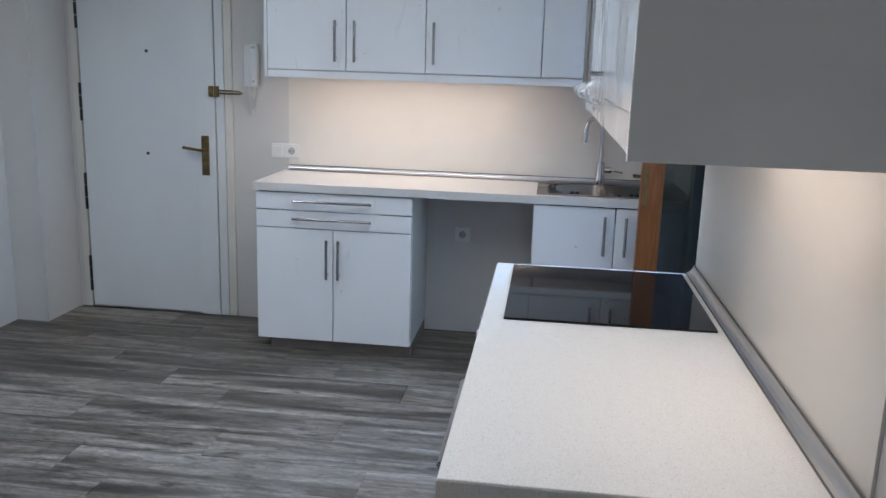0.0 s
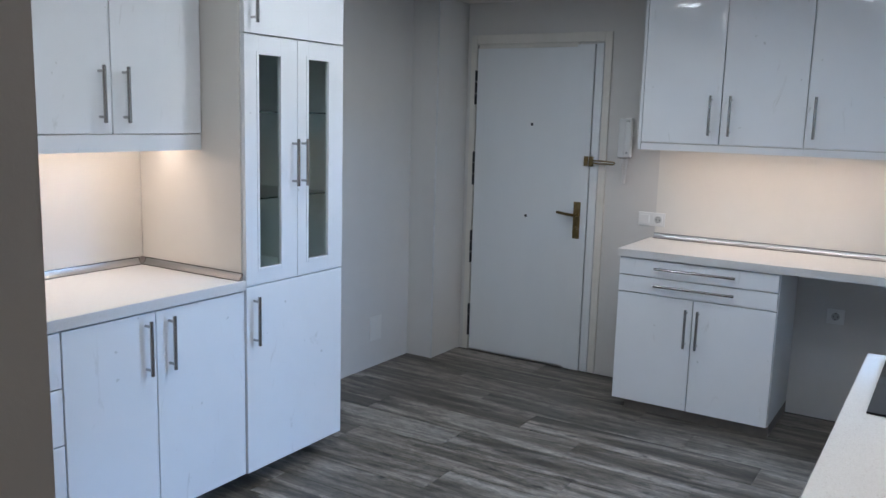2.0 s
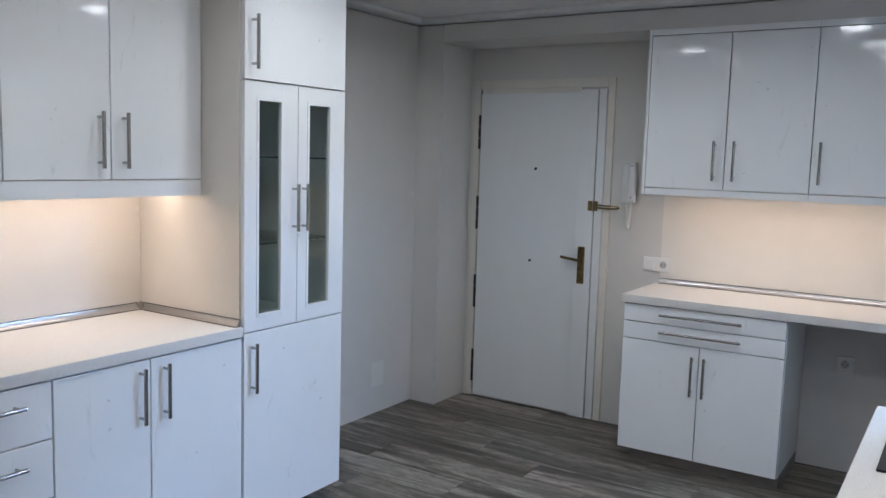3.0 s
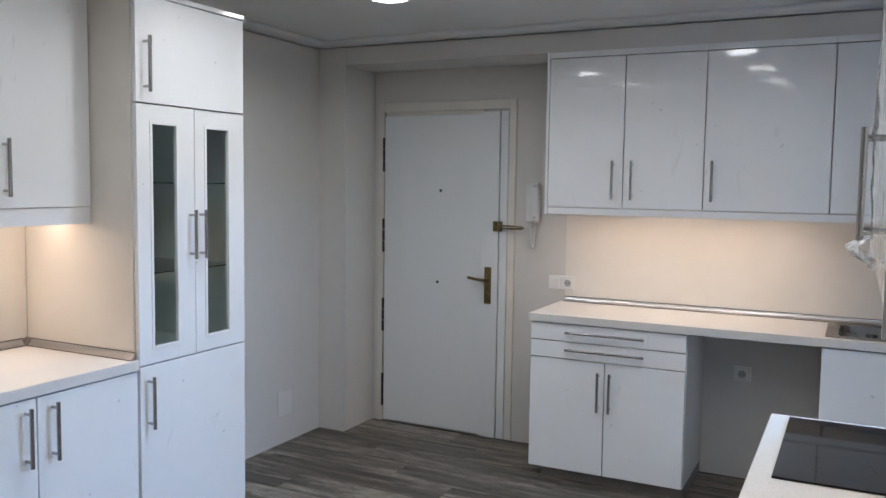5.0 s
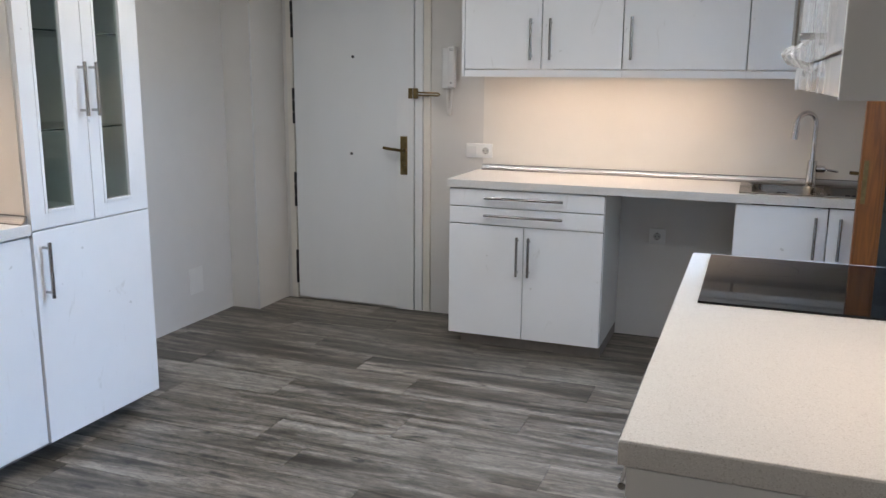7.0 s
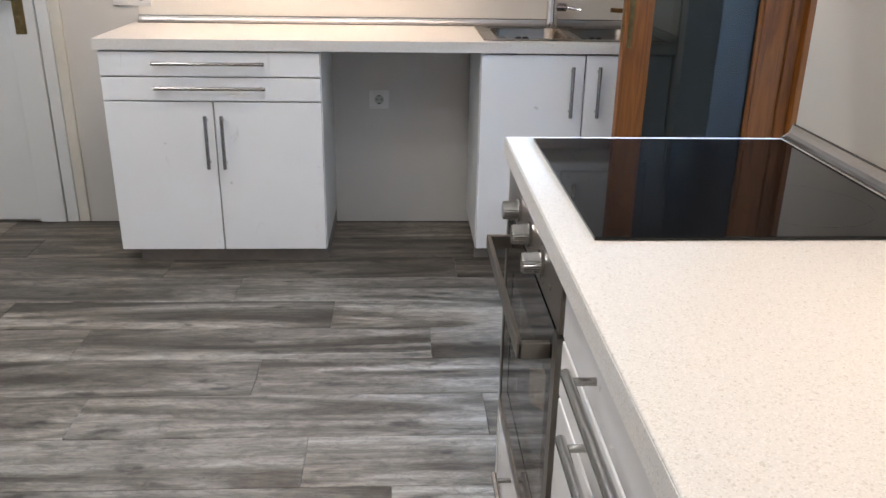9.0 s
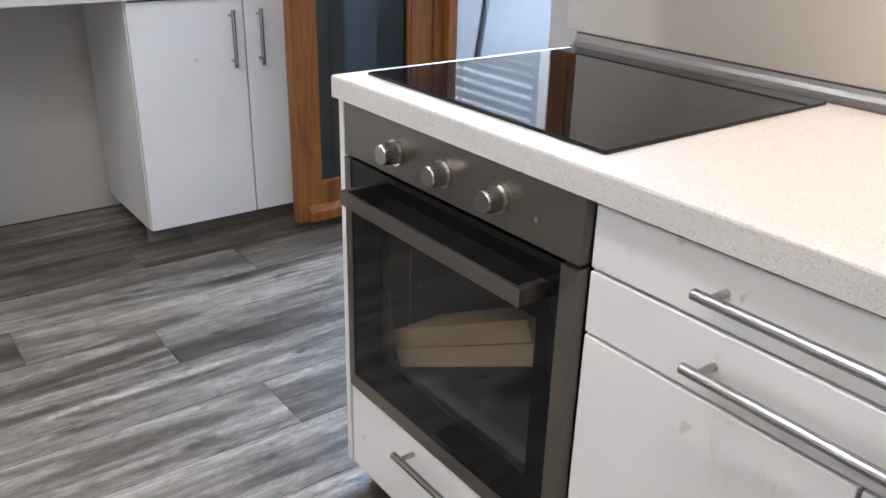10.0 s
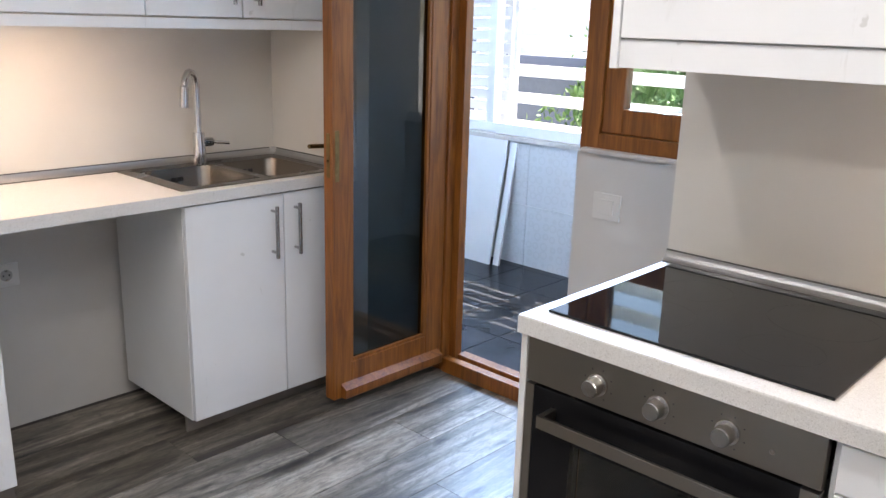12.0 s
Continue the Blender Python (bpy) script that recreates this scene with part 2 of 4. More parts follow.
DARKPL = simple("black_plastic", (0.018, 0.018, 0.02), 0.45)
GLASS = glass("clear_glass")
OVENGLASS = glass("smoked_oven_glass", (0.74, 0.75, 0.75), 0.0, 0.045)
DOORGLASS = glass("door_glass", (0.42, 0.47, 0.49))
SHELFEDGE = simple("green_glass_edge", (0.012, 0.030, 0.026), 0.12, var=0.1)
CABGLASS = glass("cabinet_glass", (0.80, 0.85, 0.82))
FILM, fn, fl, fp = mat("wrapping_film")
fp.inputs["Specular IOR Level"].default_value = 0.8
fp.inputs["Base Color"].default_value = (0.92, 0.92, 0.92, 1)
fp.inputs["Roughness"].default_value = 0.14
ftr = fn.new("ShaderNodeBsdfTransparent")
fmx = fn.new("ShaderNodeMixShader")
fcr = ramp(fn, fl, noise_tex(fn, fl, coords(fn, fl, (1, 1, 0.05)), 45.0, 4, 0.6, 0.5), [(0.46, grey(0.03)), (0.60, grey(0.07)), (0.69, grey(0.42))])
fl.new(fcr, fmx.inputs[0])
fl.new(ftr.outputs[0], fmx.inputs[1])
fl.new(fp.outputs[0], fmx.inputs[2])
fl.new(fmx.outputs[0], fn["Material Output"].inputs["Surface"])
FILMTAIL = FILM.copy()
FILMTAIL.name = "crumpled_film"
tail_ramp = [x for x in FILMTAIL.node_tree.nodes if x.type == "VALTORGB"][0].color_ramp.elements
for el, v in zip(tail_ramp, (0.30, 0.42, 0.75)):
    el.color = (v, v, v, 1)
CARD = simple("brown_cardboard", (0.50, 0.36, 0.22), 0.8, var=0.1, scale=20)
OVENCAVE = simple("dark_enamel", (0.085, 0.093, 0.098), 0.3)
SLATE = simple("black_terrace_tile", (0.032, 0.034, 0.039), 0.2, var=0.25, scale=5, bumps=0.05)
SLATE.node_tree.nodes["Principled BSDF"].inputs["Specular IOR Level"].default_value = 0.12
RINGTILE = embossed_tile()
WHITEALU = simple("white_aluminium", (0.78, 0.79, 0.80), 0.4, var=0.03)
BEADING = simple("galvanised_bead", (0.60, 0.60, 0.60), 0.35, 0.35, var=0.1, scale=20)
SEAL = simple("shade_grey_sealing_lip", (0.10, 0.095, 0.09), 0.6)
STONE = simple("pale_marble_sill", (0.60, 0.55, 0.50), 0.35, var=0.12, scale=14)
LED = glow("downlight_diffuser", (1.0, 0.98, 0.95), LED_GLOW)
LEDWARM = glow("warm_led_strip", (1.0, 0.78, 0.58), LED_GLOW * 0.3)
FACADE = simple("far_render", (0.46, 0.47, 0.50), 0.8, var=0.06, scale=0.5)
# far render with the blue shade of the facade put into its colour
FACADESHADE = simple("render_in_blue_shade", (0.10, 0.115, 0.165), 0.8, var=0.08, scale=0.5)
FACADEDARK = simple("far_window", (0.06, 0.08, 0.12), 0.2)
LEAF = simple("leaf_green", (0.09, 0.17, 0.05), 0.6, var=0.4, scale=3)
BARK = simple("bark", (0.10, 0.075, 0.05), 0.9, var=0.3)
GROUND = simple("far_paving", (0.30, 0.29, 0.27), 0.9, var=0.15, scale=0.4)


# ---------------------------------------------------------------- mesh helpers
def add_box(bm, x0, x1, y0, y1, z0, z1, bev=0.0, seg=2):
    x0, x1 = min(x0, x1), max(x0, x1)
    y0, y1 = min(y0, y1), max(y0, y1)
    z0, z1 = min(z0, z1), max(z0, z1)
    m = Matrix.Translation(((x0 + x1) / 2, (y0 + y1) / 2, (z0 + z1) / 2)) @ Matrix.Diagonal((x1 - x0, y1 - y0, z1 - z0, 1))
    r = bmesh.ops.create_cube(bm, size=1, matrix=m)
    if bev:
        es = list({e for v in r["verts"] for e in v.link_edges})
        bmesh.ops.bevel(bm, geom=es, offset=bev, segments=seg, affect="EDGES", profile=0.6)
    return bm


def box(x0, x1, y0, y1, z0, z1, bev=0.0, seg=2):
    return add_box(bmesh.new(), x0, x1, y0, y1, z0, z1, bev, seg)


def boxes(items, bev=0.0):
    bm = bmesh.new()
    for it in items:
        add_box(bm, *it, bev)
    return bm


def add_rod(bm, a, b, r, seg=14, r2=None, bev=0.0):
    a, b = Vector(a), Vector(b)
    d = b - a
    m = Matrix.Translation((a + b) / 2) @ d.to_track_quat("Z", "Y").to_matrix().to_4x4()
    res = bmesh.ops.create_cone(bm, cap_ends=True, segments=seg, radius1=r, radius2=r if r2 is None else r2, depth=d.length, matrix=m)
    for f in {f for v in res["verts"] for f in v.link_faces}:
        f.smooth = True
    if bev:
        es = list({e for v in res["verts"] for e in v.link_edges if any(len(f.verts) > 4 for f in e.link_faces)})
        bmesh.ops.bevel(bm, geom=es, offset=bev, segments=2, affect="EDGES")
    return bm


def rod(a, b, r, seg=14, r2=None, bev=0.0):
    return add_rod(bmesh.new(), a, b, r, seg, r2, bev)


def add_tube(bm, pts, r, seg=10):
    """A swept round tube along points."""
    rings = []
    pts = [Vector(p) for p in pts]
    for i, p in enumerate(pts):
        d = (pts[min(i + 1, len(pts) - 1)] - pts[max(i - 1, 0)]).normalized()
        q = d.to_track_quat("Z", "Y").to_matrix()
        rings.append([bm.verts.new(p + q @ Vector((r * math.cos(2 * math.pi * k / seg), r * math.sin(2 * math.pi * k / seg), 0))) for k in range(seg)])
    for a, b in zip(rings, rings[1:]):
        best = min(range(seg), key=lambda s: sum((a[k].co - b[(k + s) % seg].co).length for k in range(0, seg, 3)))
        for k in range(seg):
            bm.faces.new((a[k], a[(k + 1) % seg], b[(k + 1 + best) % seg], b[(k + best) % seg])).smooth = True
    bm.faces.new(rings[0][::-1])
    bm.faces.new(rings[-1])
    return bm


def mesh_from(name, bm, material, smooth=True):
    me = bpy.data.meshes.new(name)
    bmesh.ops.recalc_face_normals(bm, faces=bm.faces)
    round_faces = [f.smooth for f in bm.faces]
    bm.to_mesh(me)
    bm.free()
    me.materials.append(material)
    if smooth:
        me.set_sharp_from_angle(angle=radians(32))
        me.polygons.foreach_set("use_smooth", round_faces)
    return me


def thing(name, at, label, category, group="", kind=""):
    """An empty at the base of a thing."""
    e = new(name)
    e.location = at
    e.empty_display_size = 0.1
    return tagged(e, label, category, group, kind)


def part(name, bm, material, parent, label=""):
    ob = new(name, mesh_from(name, bm, material))
    ob.parent = parent
    if parent.type == "EMPTY":
        ob.matrix_parent_inverse = Matrix.Translation(-parent.location)
    if label:
        tagged(ob, label)
    return ob


def solid(name, bm, material, label, category, kind="", group=""):
    """A top-level thing that is one mesh."""
    return tagged(new(name, mesh_from(name, bm, material)), label, category, group, kind)


def wall(name, bm, material, label):
    return solid(name, bm, material, label, "wall", "structure")


# ---------------------------------------------------------------- structure
floor_base = solid("floor", box(-1.7, 2.62, -7.6, 0.1, -0.12, -0.006), GROUT, "weathered grey oak vinyl plank floor", "floor", "structure")
ceiling = solid("ceiling", boxes([(-1.7, 2.62, -7.6, 0.1, CEIL, CEIL + 0.12)]), CEILP, "plain white painted ceiling", "ceiling", "structure")
wall("wall_north", box(-1.7, 2.62, WY, WY + 0.16, -0.02, CEIL), PAINT, "off-white painted wall behind the sink run")
SG = 2.338      # top of the wall faces, under the cornice gap
wall("wall_west", boxes([(LX - 0.16, LX, -7.5, WY, -0.02, SG), (LX - 0.16, LX - 0.03, -7.5, WY, SG, CEIL)]), PAINT, "off-white painted wall beside the entrance")
wall("wall_pier", boxes([(LX, -1.277, -0.447, WY, -0.02, SG), (LX - 0.03, -1.277, -0.417, WY, SG, CEIL)]), PAINT, "narrow off-white pier beside the front door")
wall("wall_beam", boxes([(-1.277, RX, -0.447, WY, 2.237, SG), (-1.277, RX, -0.417, WY, SG, CEIL)]), PAINT, "boxed beam above door and wall cabinets")
wall("wall_sink_return", box(RX, 2.62, -0.70, WY, -0.02, CEIL), PAINT, "off-white return wall beside the sink")
wall("wall_hob", box(HX, 2.62, NEAR, -2.064, -0.02, CEIL), PAINT, "cream wall behind the hob run")
wall("wall_window_parapet", box(DX, 2.62, -2.064, -1.405, -0.02, 1.02), PAINT, "off-white low wall under the kitchen window")
wall("wall_lintel", box(DX, 2.62, -2.064, -0.70, 2.16, CEIL), PAINT, "off-white lintel above balcony door and window")
wall("wall_south", boxes([(LX, 1.0, NEAR - 0.1, NEAR, -0.02, CEIL), (1.88, 2.62, NEAR - 0.1, NEAR, -0.02, CEIL), (1.0, 1.88, NEAR - 0.1, NEAR, 2.1, CEIL)]), DARKPAINT, "taupe wall with an open doorway")
wall("wall_corridor", boxes([(2.46, 2.62, -7.5, NEAR - 0.1, -0.02, CEIL), (-1.7, 2.62, -7.6, -7.5, -0.02, CEIL)]), PAINT, "off-white corridor walls behind the doorway")

# thin metal corner bead on the pier
solid("trim", box(-1.281, -1.273, -0.451, -0.444, 0.0, 2.335), BEADING, "thin metal corner bead on the pier", "trim", "structure")


def cornice_profile(bm, a, b, inward):
    """Plain cove cornice from a to b under the ceiling."""
    a, b, inward = Vector(a), Vector(b), Vector(inward)
    prof = [(-0.028, -0.030), (0.026, -0.030), (0.032, -0.027)]
    prof += [(0.032 + 0.048 * math.sin(t), -0.027 + 0.025 * (1 - math.cos(t))) for t in (0.4, 0.8, 1.2, 1.57)]
    prof += [(0.080, 0), (-0.028, 0)]
    r = [[bm.verts.new(p + inward * u + Vector((0, 0, CEIL - 0.001 + w))) for u, w in prof] for p in (a, b)]
    for k in range(len(prof)):
        j = (k + 1) % len(prof)
        bm.faces.new((r[0][k], r[0][j], r[1][j], r[1][k]))
    bm.faces.new(r[0][::-1])
    bm.faces.new(r[1])


bm = bmesh.new()
cornice_profile(bm, (LX, NEAR, 0), (LX, -0.447, 0), (1, 0, 0))
cornice_profile(bm, (LX, -0.447, 0), (RX, -0.447, 0), (0, -1, 0))
solid("trim", bm, CEILP, "white cove cornice round the ceiling", "trim", "structure")

# recessed downlights; the last, unseen in the corridor, is added to brighten the jamb
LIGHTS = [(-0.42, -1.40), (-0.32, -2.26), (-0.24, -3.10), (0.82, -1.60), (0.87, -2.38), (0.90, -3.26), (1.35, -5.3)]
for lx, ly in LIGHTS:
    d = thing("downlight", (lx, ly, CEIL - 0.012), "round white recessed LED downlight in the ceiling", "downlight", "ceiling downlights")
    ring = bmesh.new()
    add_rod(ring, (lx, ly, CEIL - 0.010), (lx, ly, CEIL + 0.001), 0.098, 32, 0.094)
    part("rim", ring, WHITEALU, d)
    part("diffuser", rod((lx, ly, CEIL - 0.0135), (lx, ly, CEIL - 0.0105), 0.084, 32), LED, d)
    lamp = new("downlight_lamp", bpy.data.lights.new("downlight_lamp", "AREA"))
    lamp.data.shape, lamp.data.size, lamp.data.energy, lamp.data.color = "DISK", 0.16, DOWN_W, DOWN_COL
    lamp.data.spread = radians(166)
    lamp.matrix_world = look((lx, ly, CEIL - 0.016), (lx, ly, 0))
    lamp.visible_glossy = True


# ---------------------------------------------------------------- handles and fronts
def bar_handle(bm, a, b, out, r=0.0070, stand=0.032, inset=0.02):
    """Round bar on two round posts; a and b are the bar's ends on the front's face."""
    a, b, out = Vector(a), Vector(b), Vector(out)
    d = (b - a).normalized()
    add_rod(bm, a + out * stand, b + out * stand, r, 14, None, 0.001)
    for p in (a + d * inset, b - d * inset):
        add_rod(bm, p, p + out * stand, r * 0.72, 12)
    return bm


def front(name, parent, axis, face, u0, u1, z0, z1, out, handle=None, thick=0.018, gap=0.0025, material=None, label=""):
    """A slab front. axis 'x': its face looks along y and u runs along x; axis 'y': u runs along y."""
    s = 1 if out > 0 else -1
    if z1 == BZ1:
        z1 -= 0.004      # finger gap under the worktop
    if axis == "x":
        bm = box(u0 + gap, u1 - gap, face, face - s * thick, z0 + gap, z1 - gap, 0.0022)
    else:
        bm = box(face, face - s * thick, u0 + gap, u1 - gap, z0 + gap, z1 - gap, 0.0022)
    ob = part(name, bm, material or GLOSS, parent, label)
    if handle:
        (ua, za), (ub, zb) = handle
        if axis == "x":
            a, b, o = (ua, face, za), (ub, face, zb), (0, s, 0)
        else:
            a, b, o = (face, ua, za), (face, ub, zb), (s, 0, 0)
        part("handle", bar_handle(bmesh.new(), a, b, o), STEEL, ob, "brushed steel bar handle")
    return ob


def carcass(parent, x0, x1, y0, y1, z0, z1, open_side, t=0.016):
    """Cabinet of boards; open_side is '-y', '+x' or '-x'."""
    it = [("bottom_board", (x0, x1, y0, y1, z0, z0 + t)), ("top_board", (x0, x1, y0, y1, z1 - t, z1))]
    if open_side == "-y":
        it += [("side_board", (x0, x0 + t, y0, y1, z0 + t, z1 - t)), ("side_board", (x1 - t, x1, y0, y1, z0 + t, z1 - t)), ("back_board", (x0 + t, x1 - t, y1 - 0.006, y1, z0 + t, z1 - t))]
    else:
        bx0, bx1 = (x0, x0 + 0.006) if open_side == "+x" else (x1 - 0.006, x1)
        it += [("side_board", (x0, x1, y0, y0 + t, z0 + t, z1 - t)), ("side_board", (x0, x1, y1 - t, y1, z0 + t, z1 - t)), ("back_board", (bx0, bx1, y0 + t, y1 - t, z0 + t, z1 - t))]
    for nm, b in it:
        part(nm, box(*b, 0.0008), CARCASS, parent)


BZ0, BZ1 = 0.06, 0.834      # base fronts, bottom and top
YF = -0.62                 # back run front face

# --- back run: drawer unit
c = thing("base_cabinet", (0.4, -0.36, 0), "glossy white base cabinet, two drawers over two doors", "kitchen cabinet", "base cabinets")
carcass(c, 0.001, 0.80, YF + 0.024, WY - 0.004, BZ0, BZ1, "-y")
front("drawer", c, "x", YF, 0.0, 0.80, 0.738, BZ1, -1, ((0.197, 0.789), (0.60, 0.789)))
front("drawer", c, "x", YF, 0.0, 0.80, 0.648, 0.738, -1, ((0.197, 0.70), (0.60, 0.70)))
front("door", c, "x", YF, 0.0, 0.40, BZ0, 0.648, -1, ((0.372, 0.398), (0.372, 0.60)))
front("door", c, "x", YF, 0.40, 0.80, BZ0, 0.648, -1, ((0.432, 0.398), (0.432, 0.60)))
part("plinth", boxes([(0.058, 0.80, YF + 0.042, YF + 0.057, 0.0, BZ0), (0.785, 0.80, YF + 0.0575, WY - 0.01, 0.0, BZ0)]), PLINTH, c, "brown-grey plinth board")

# --- back run: sink unit
c = thing("base_cabinet", (1.75, -0.36, 0), "glossy white sink base cabinet with two doors", "kitchen cabinet", "base cabinets")
for nm, b in (("side_board", (1.39, 1.406, YF + 0.02, WY - 0.03, BZ0, BZ1)), ("side_board", (2.09, 2.106, YF + 0.02, WY - 0.004, BZ0, BZ1)), ("bottom_board", (1.406, 2.09, YF + 0.02, WY - 0.12, BZ0, BZ0 + 0.016)), ("back_board", (1.406, 2.09, WY - 0.126, WY - 0.12, BZ0 + 0.016, BZ1 - 0.2))):
    part(nm, box(*b, 0.0008), CARCASS, c)
front("door", c, "x", YF, 1.39, 1.781, BZ0, BZ1, -1, ((1.73, 0.60), (1.73, 0.79)))
front("door", c, "x", YF, 1.781, 2.106, BZ0, BZ1, -1, ((1.83, 0.60), (1.83, 0.79)))
part("plinth", box(1.392, 2.10, YF + 0.062, YF + 0.077, 0.0, BZ0), PLINTH, c, "brown-grey plinth board")
for fy in (YF + 0.10, WY - 0.18):
    part("foot", rod((1.46, fy, 0.0), (1.46, fy, BZ0), 0.016, 14, 0.013), DARKPL, c, "black plastic adjustable foot")

# --- back worktop with a cut-out for the sink
SX0, SX1, SY0, SY1 = 1.425, 2.03, -0.57, -0.16
bm = boxes([(-0.008, SX0, YF - 0.012, WY, BZ1 + 0.001, CT), (SX1, RX, YF - 0.012, WY, BZ1 + 0.001, CT), (SX0, SX1, YF - 0.012, SY0, BZ1 + 0.001, CT), (SX0, SX1, SY1, WY, BZ1 + 0.001, CT)], 0.0)
bmesh.ops.remove_doubles(bm, verts=bm.verts, dist=0.0005)
wt = thing("worktop", (1.0, YF, BZ1), "white speckled composite worktop over the sink run", "worktop", "worktops")
part("slab", bm, TOP, wt)
part("front_edge", box(-0.008, RX, YF - 0.014, YF - 0.0125, BZ1 + 0.001, CT - 0.0005, 0.0006), TOP, wt)


def splash_strip(name, pts, out, label, cap=None):
    """Aluminium upstand strip with a hollow face and seals darkened for shade, along a straight line."""
    a, b = (Vector(p) for p in pts)
    out = Vector(out)
    s = thing(name, (a + b) / 2, label, "trim strip", "worktop strips")
    prof = [(0, 0), (0.023, 0), (0.023, 0.0025), (0.016, 0.0055), (0.010, 0.011), (0.006, 0.019), (0.004, 0.027), (0, 0.027)]
    bm = bmesh.new()
    r = [[bm.verts.new(p + out * u + Vector((0, 0, w))) for u, w in prof] for p in (a, b)]
    for k in range(len(prof)):
        j = (k + 1) % len(prof)
        bm.faces.new((r[0][k], r[0][j], r[1][j], r[1][k]))
    bm.faces.new(r[0][::-1])
    bm.faces.new(r[1])
    part("profile", bm, ALU, s)
    d = (b - a).normalized()
    # the seals' dark colour also paints the shade line along the strip
    for w, u in ((0.027, 0.0035), (0.0, 0.0245)):
        p = a + out * u + Vector((0, 0, w + 0.001))
        q = b + out * u + Vector((0, 0, w + 0.001))
        part("seal", rod(p, q, 0.0021, 6), SEAL, s, "thin sealing lip, grey for the shade line along the strip")
    for p in (a, b):
        bm = bmesh.new()
        v0 = [bm.verts.new(p + out * u * 1.06 + Vector((0, 0, w * 1.06)) - d * 0.003) for u, w in prof]
        v1 = [bm.verts.new(p + out * u * 1.06 + Vector((0, 0, w * 1.06)) + d * 0.003) for u, w in prof]
        for k in range(len(prof)):
            j = (k + 1) % len(prof)
            bm.faces.new((v0[k], v0[j], v1[j], v1[k]))
        bm.faces.new(v0[::-1])
        bm.faces.new(v1)
        part("end_cap", bm, cap or PLASTICG, s, "plastic end cap")
    return s


splash_strip("splash_strip", ((0.012, WY - 0.005, CT), (RX - 0.03, WY - 0.005, CT)), (0, -1, 0), "aluminium sealing strip along the sink worktop")
sink_strip = splash_strip("splash_strip", ((RX - 0.006, WY - 0.035, CT), (RX - 0.006, YF - 0.01, CT)), (-1, 0, 0), "aluminium sealing strip beside the sink")



def strip_corner(owner, x, y, sx, sy, material):
    """Moulded inner corner piece where two strips meet; sx, sy point away from the walls."""
    bm = bmesh.new()
    rings = []
    for u, w in ((0.026, 0.0), (0.026, 0.005), (0.019, 0.009), (0.012, 0.016), (0.008, 0.024), (0.006, 0.030)):
        rings.append([bm.verts.new((x + sx * a, y + sy * b, CT + w)) for a, b in ((0, 0), (u + 0.006, 0), (u + 0.004, u * 0.55), (u * 0.55, u + 0.004), (0, u + 0.006))])
    for p, q in zip(rings, rings[1:]):
        for k in range(5):
            bm.faces.new((p[k], p[(k + 1) % 5], q[(k + 1) % 5], q[k]))
    bm.faces.new(rings[0][::-1])
    bm.faces.new(rings[-1])
    part("corner_cap", bm, material, owner, "moulded plastic corner piece")


strip_corner(sink_strip, RX - 0.006, WY - 0.005, -1, -1, PLASTICG)

# --- splash panels
solid("backsplash", box(0.012, RX - 0.006, WY - 0.005, WY + 0.002, CT, 1.39), CREAM, "smooth cream splash panel behind the sink worktop", "backsplash", "structure")
solid("backsplash", box(RX - 0.005, RX + 0.002, YF - 0.01, WY - 0.005, CT, 1.43), CREAM, "smooth cream splash panel beside the sink", "backsplash", "structure")

# --- back wall cabinets
UY = -0.452
UZ0, UZ1 = 1.425, 2.205


def led_strip(at0, at1, watts, label):
    """Slim LED profile under a wall cabinet, with its lamp."""
    a, b = Vector(at0), Vector(at1)
    s = thing("led_strip", (a + b) / 2, label, "cabinet light", "cabinet LED strips")
    mid = (a + b) / 2
    dx, dy = abs(b.x - a.x) / 2 + 0.006, abs(b.y - a.y) / 2 + 0.006
    part("profile", box(mid.x - dx, mid.x + dx, mid.y - dy, mid.y + dy, mid.z, mid.z + 0.008), ALU, s)
    part("diffuser", box(mid.x - dx + 0.002, mid.x + dx - 0.002, mid.y - dy + 0.002, mid.y + dy - 0.002, mid.z - 0.002, mid.z), LEDWARM, s)
    area_lamp("led_strip_lamp", pose(mid.x, mid.y, mid.z - 0.004), 2 * dx, 2 * dy, watts, STRIP_COL)


units = [(0.0, 0.82, [(0.015, 0.42, 0.37), (0.42, 0.82, 0.468)]), (0.82, 1.388, [(0.82, 1.388, 0.862)]), (1.388, 2.105, [(1.388, 1.75, 1.70), (1.75, 2.105, 1.80)])]
for x0, x1, doors in units:
    c = thing("wall_cabinet", ((x0 + x1) / 2, -0.27, UZ0), "glossy white wall cabinet with %s" % ("one wide door" if len(doors) == 1 else "two doors"), "kitchen cabinet", "wall cabinets")
    carcass(c, x0 + 0.0155, x1, UY + 0.024, WY - 0.001, UZ0, UZ1, "-y")
    for a, b, hx in doors:
        front("door", c, "x", UY, a, b, UZ0, UZ1, -1, ((hx, 1.470), (hx, 1.670)))
    if x0 == 0.0:
        part("side_panel", box(0.0, 0.0145, UY - 0.001, WY - 0.001, 1.388, 2.2365, 0.001), GLOSS, c)
    part("light_rail", box(max(x0, 0.0155), x1 - 0.0005, UY + 0.006, UY + 0.022, 1.388, UZ0 - 0.0035, 0.0006), GLOSS, c)
    part("top_trim", box(max(x0, 0.0155), x1 - 0.0005, UY - 0.001, WY - 0.001, UZ1 + 0.001, 2.2365, 0.001), GLOSS, c)
led_strip((0.10, -0.375, 1.414), (1.32, -0.375, 1.414), STRIP_W * 1.22, "warm LED strip under the sink wall cabinets")

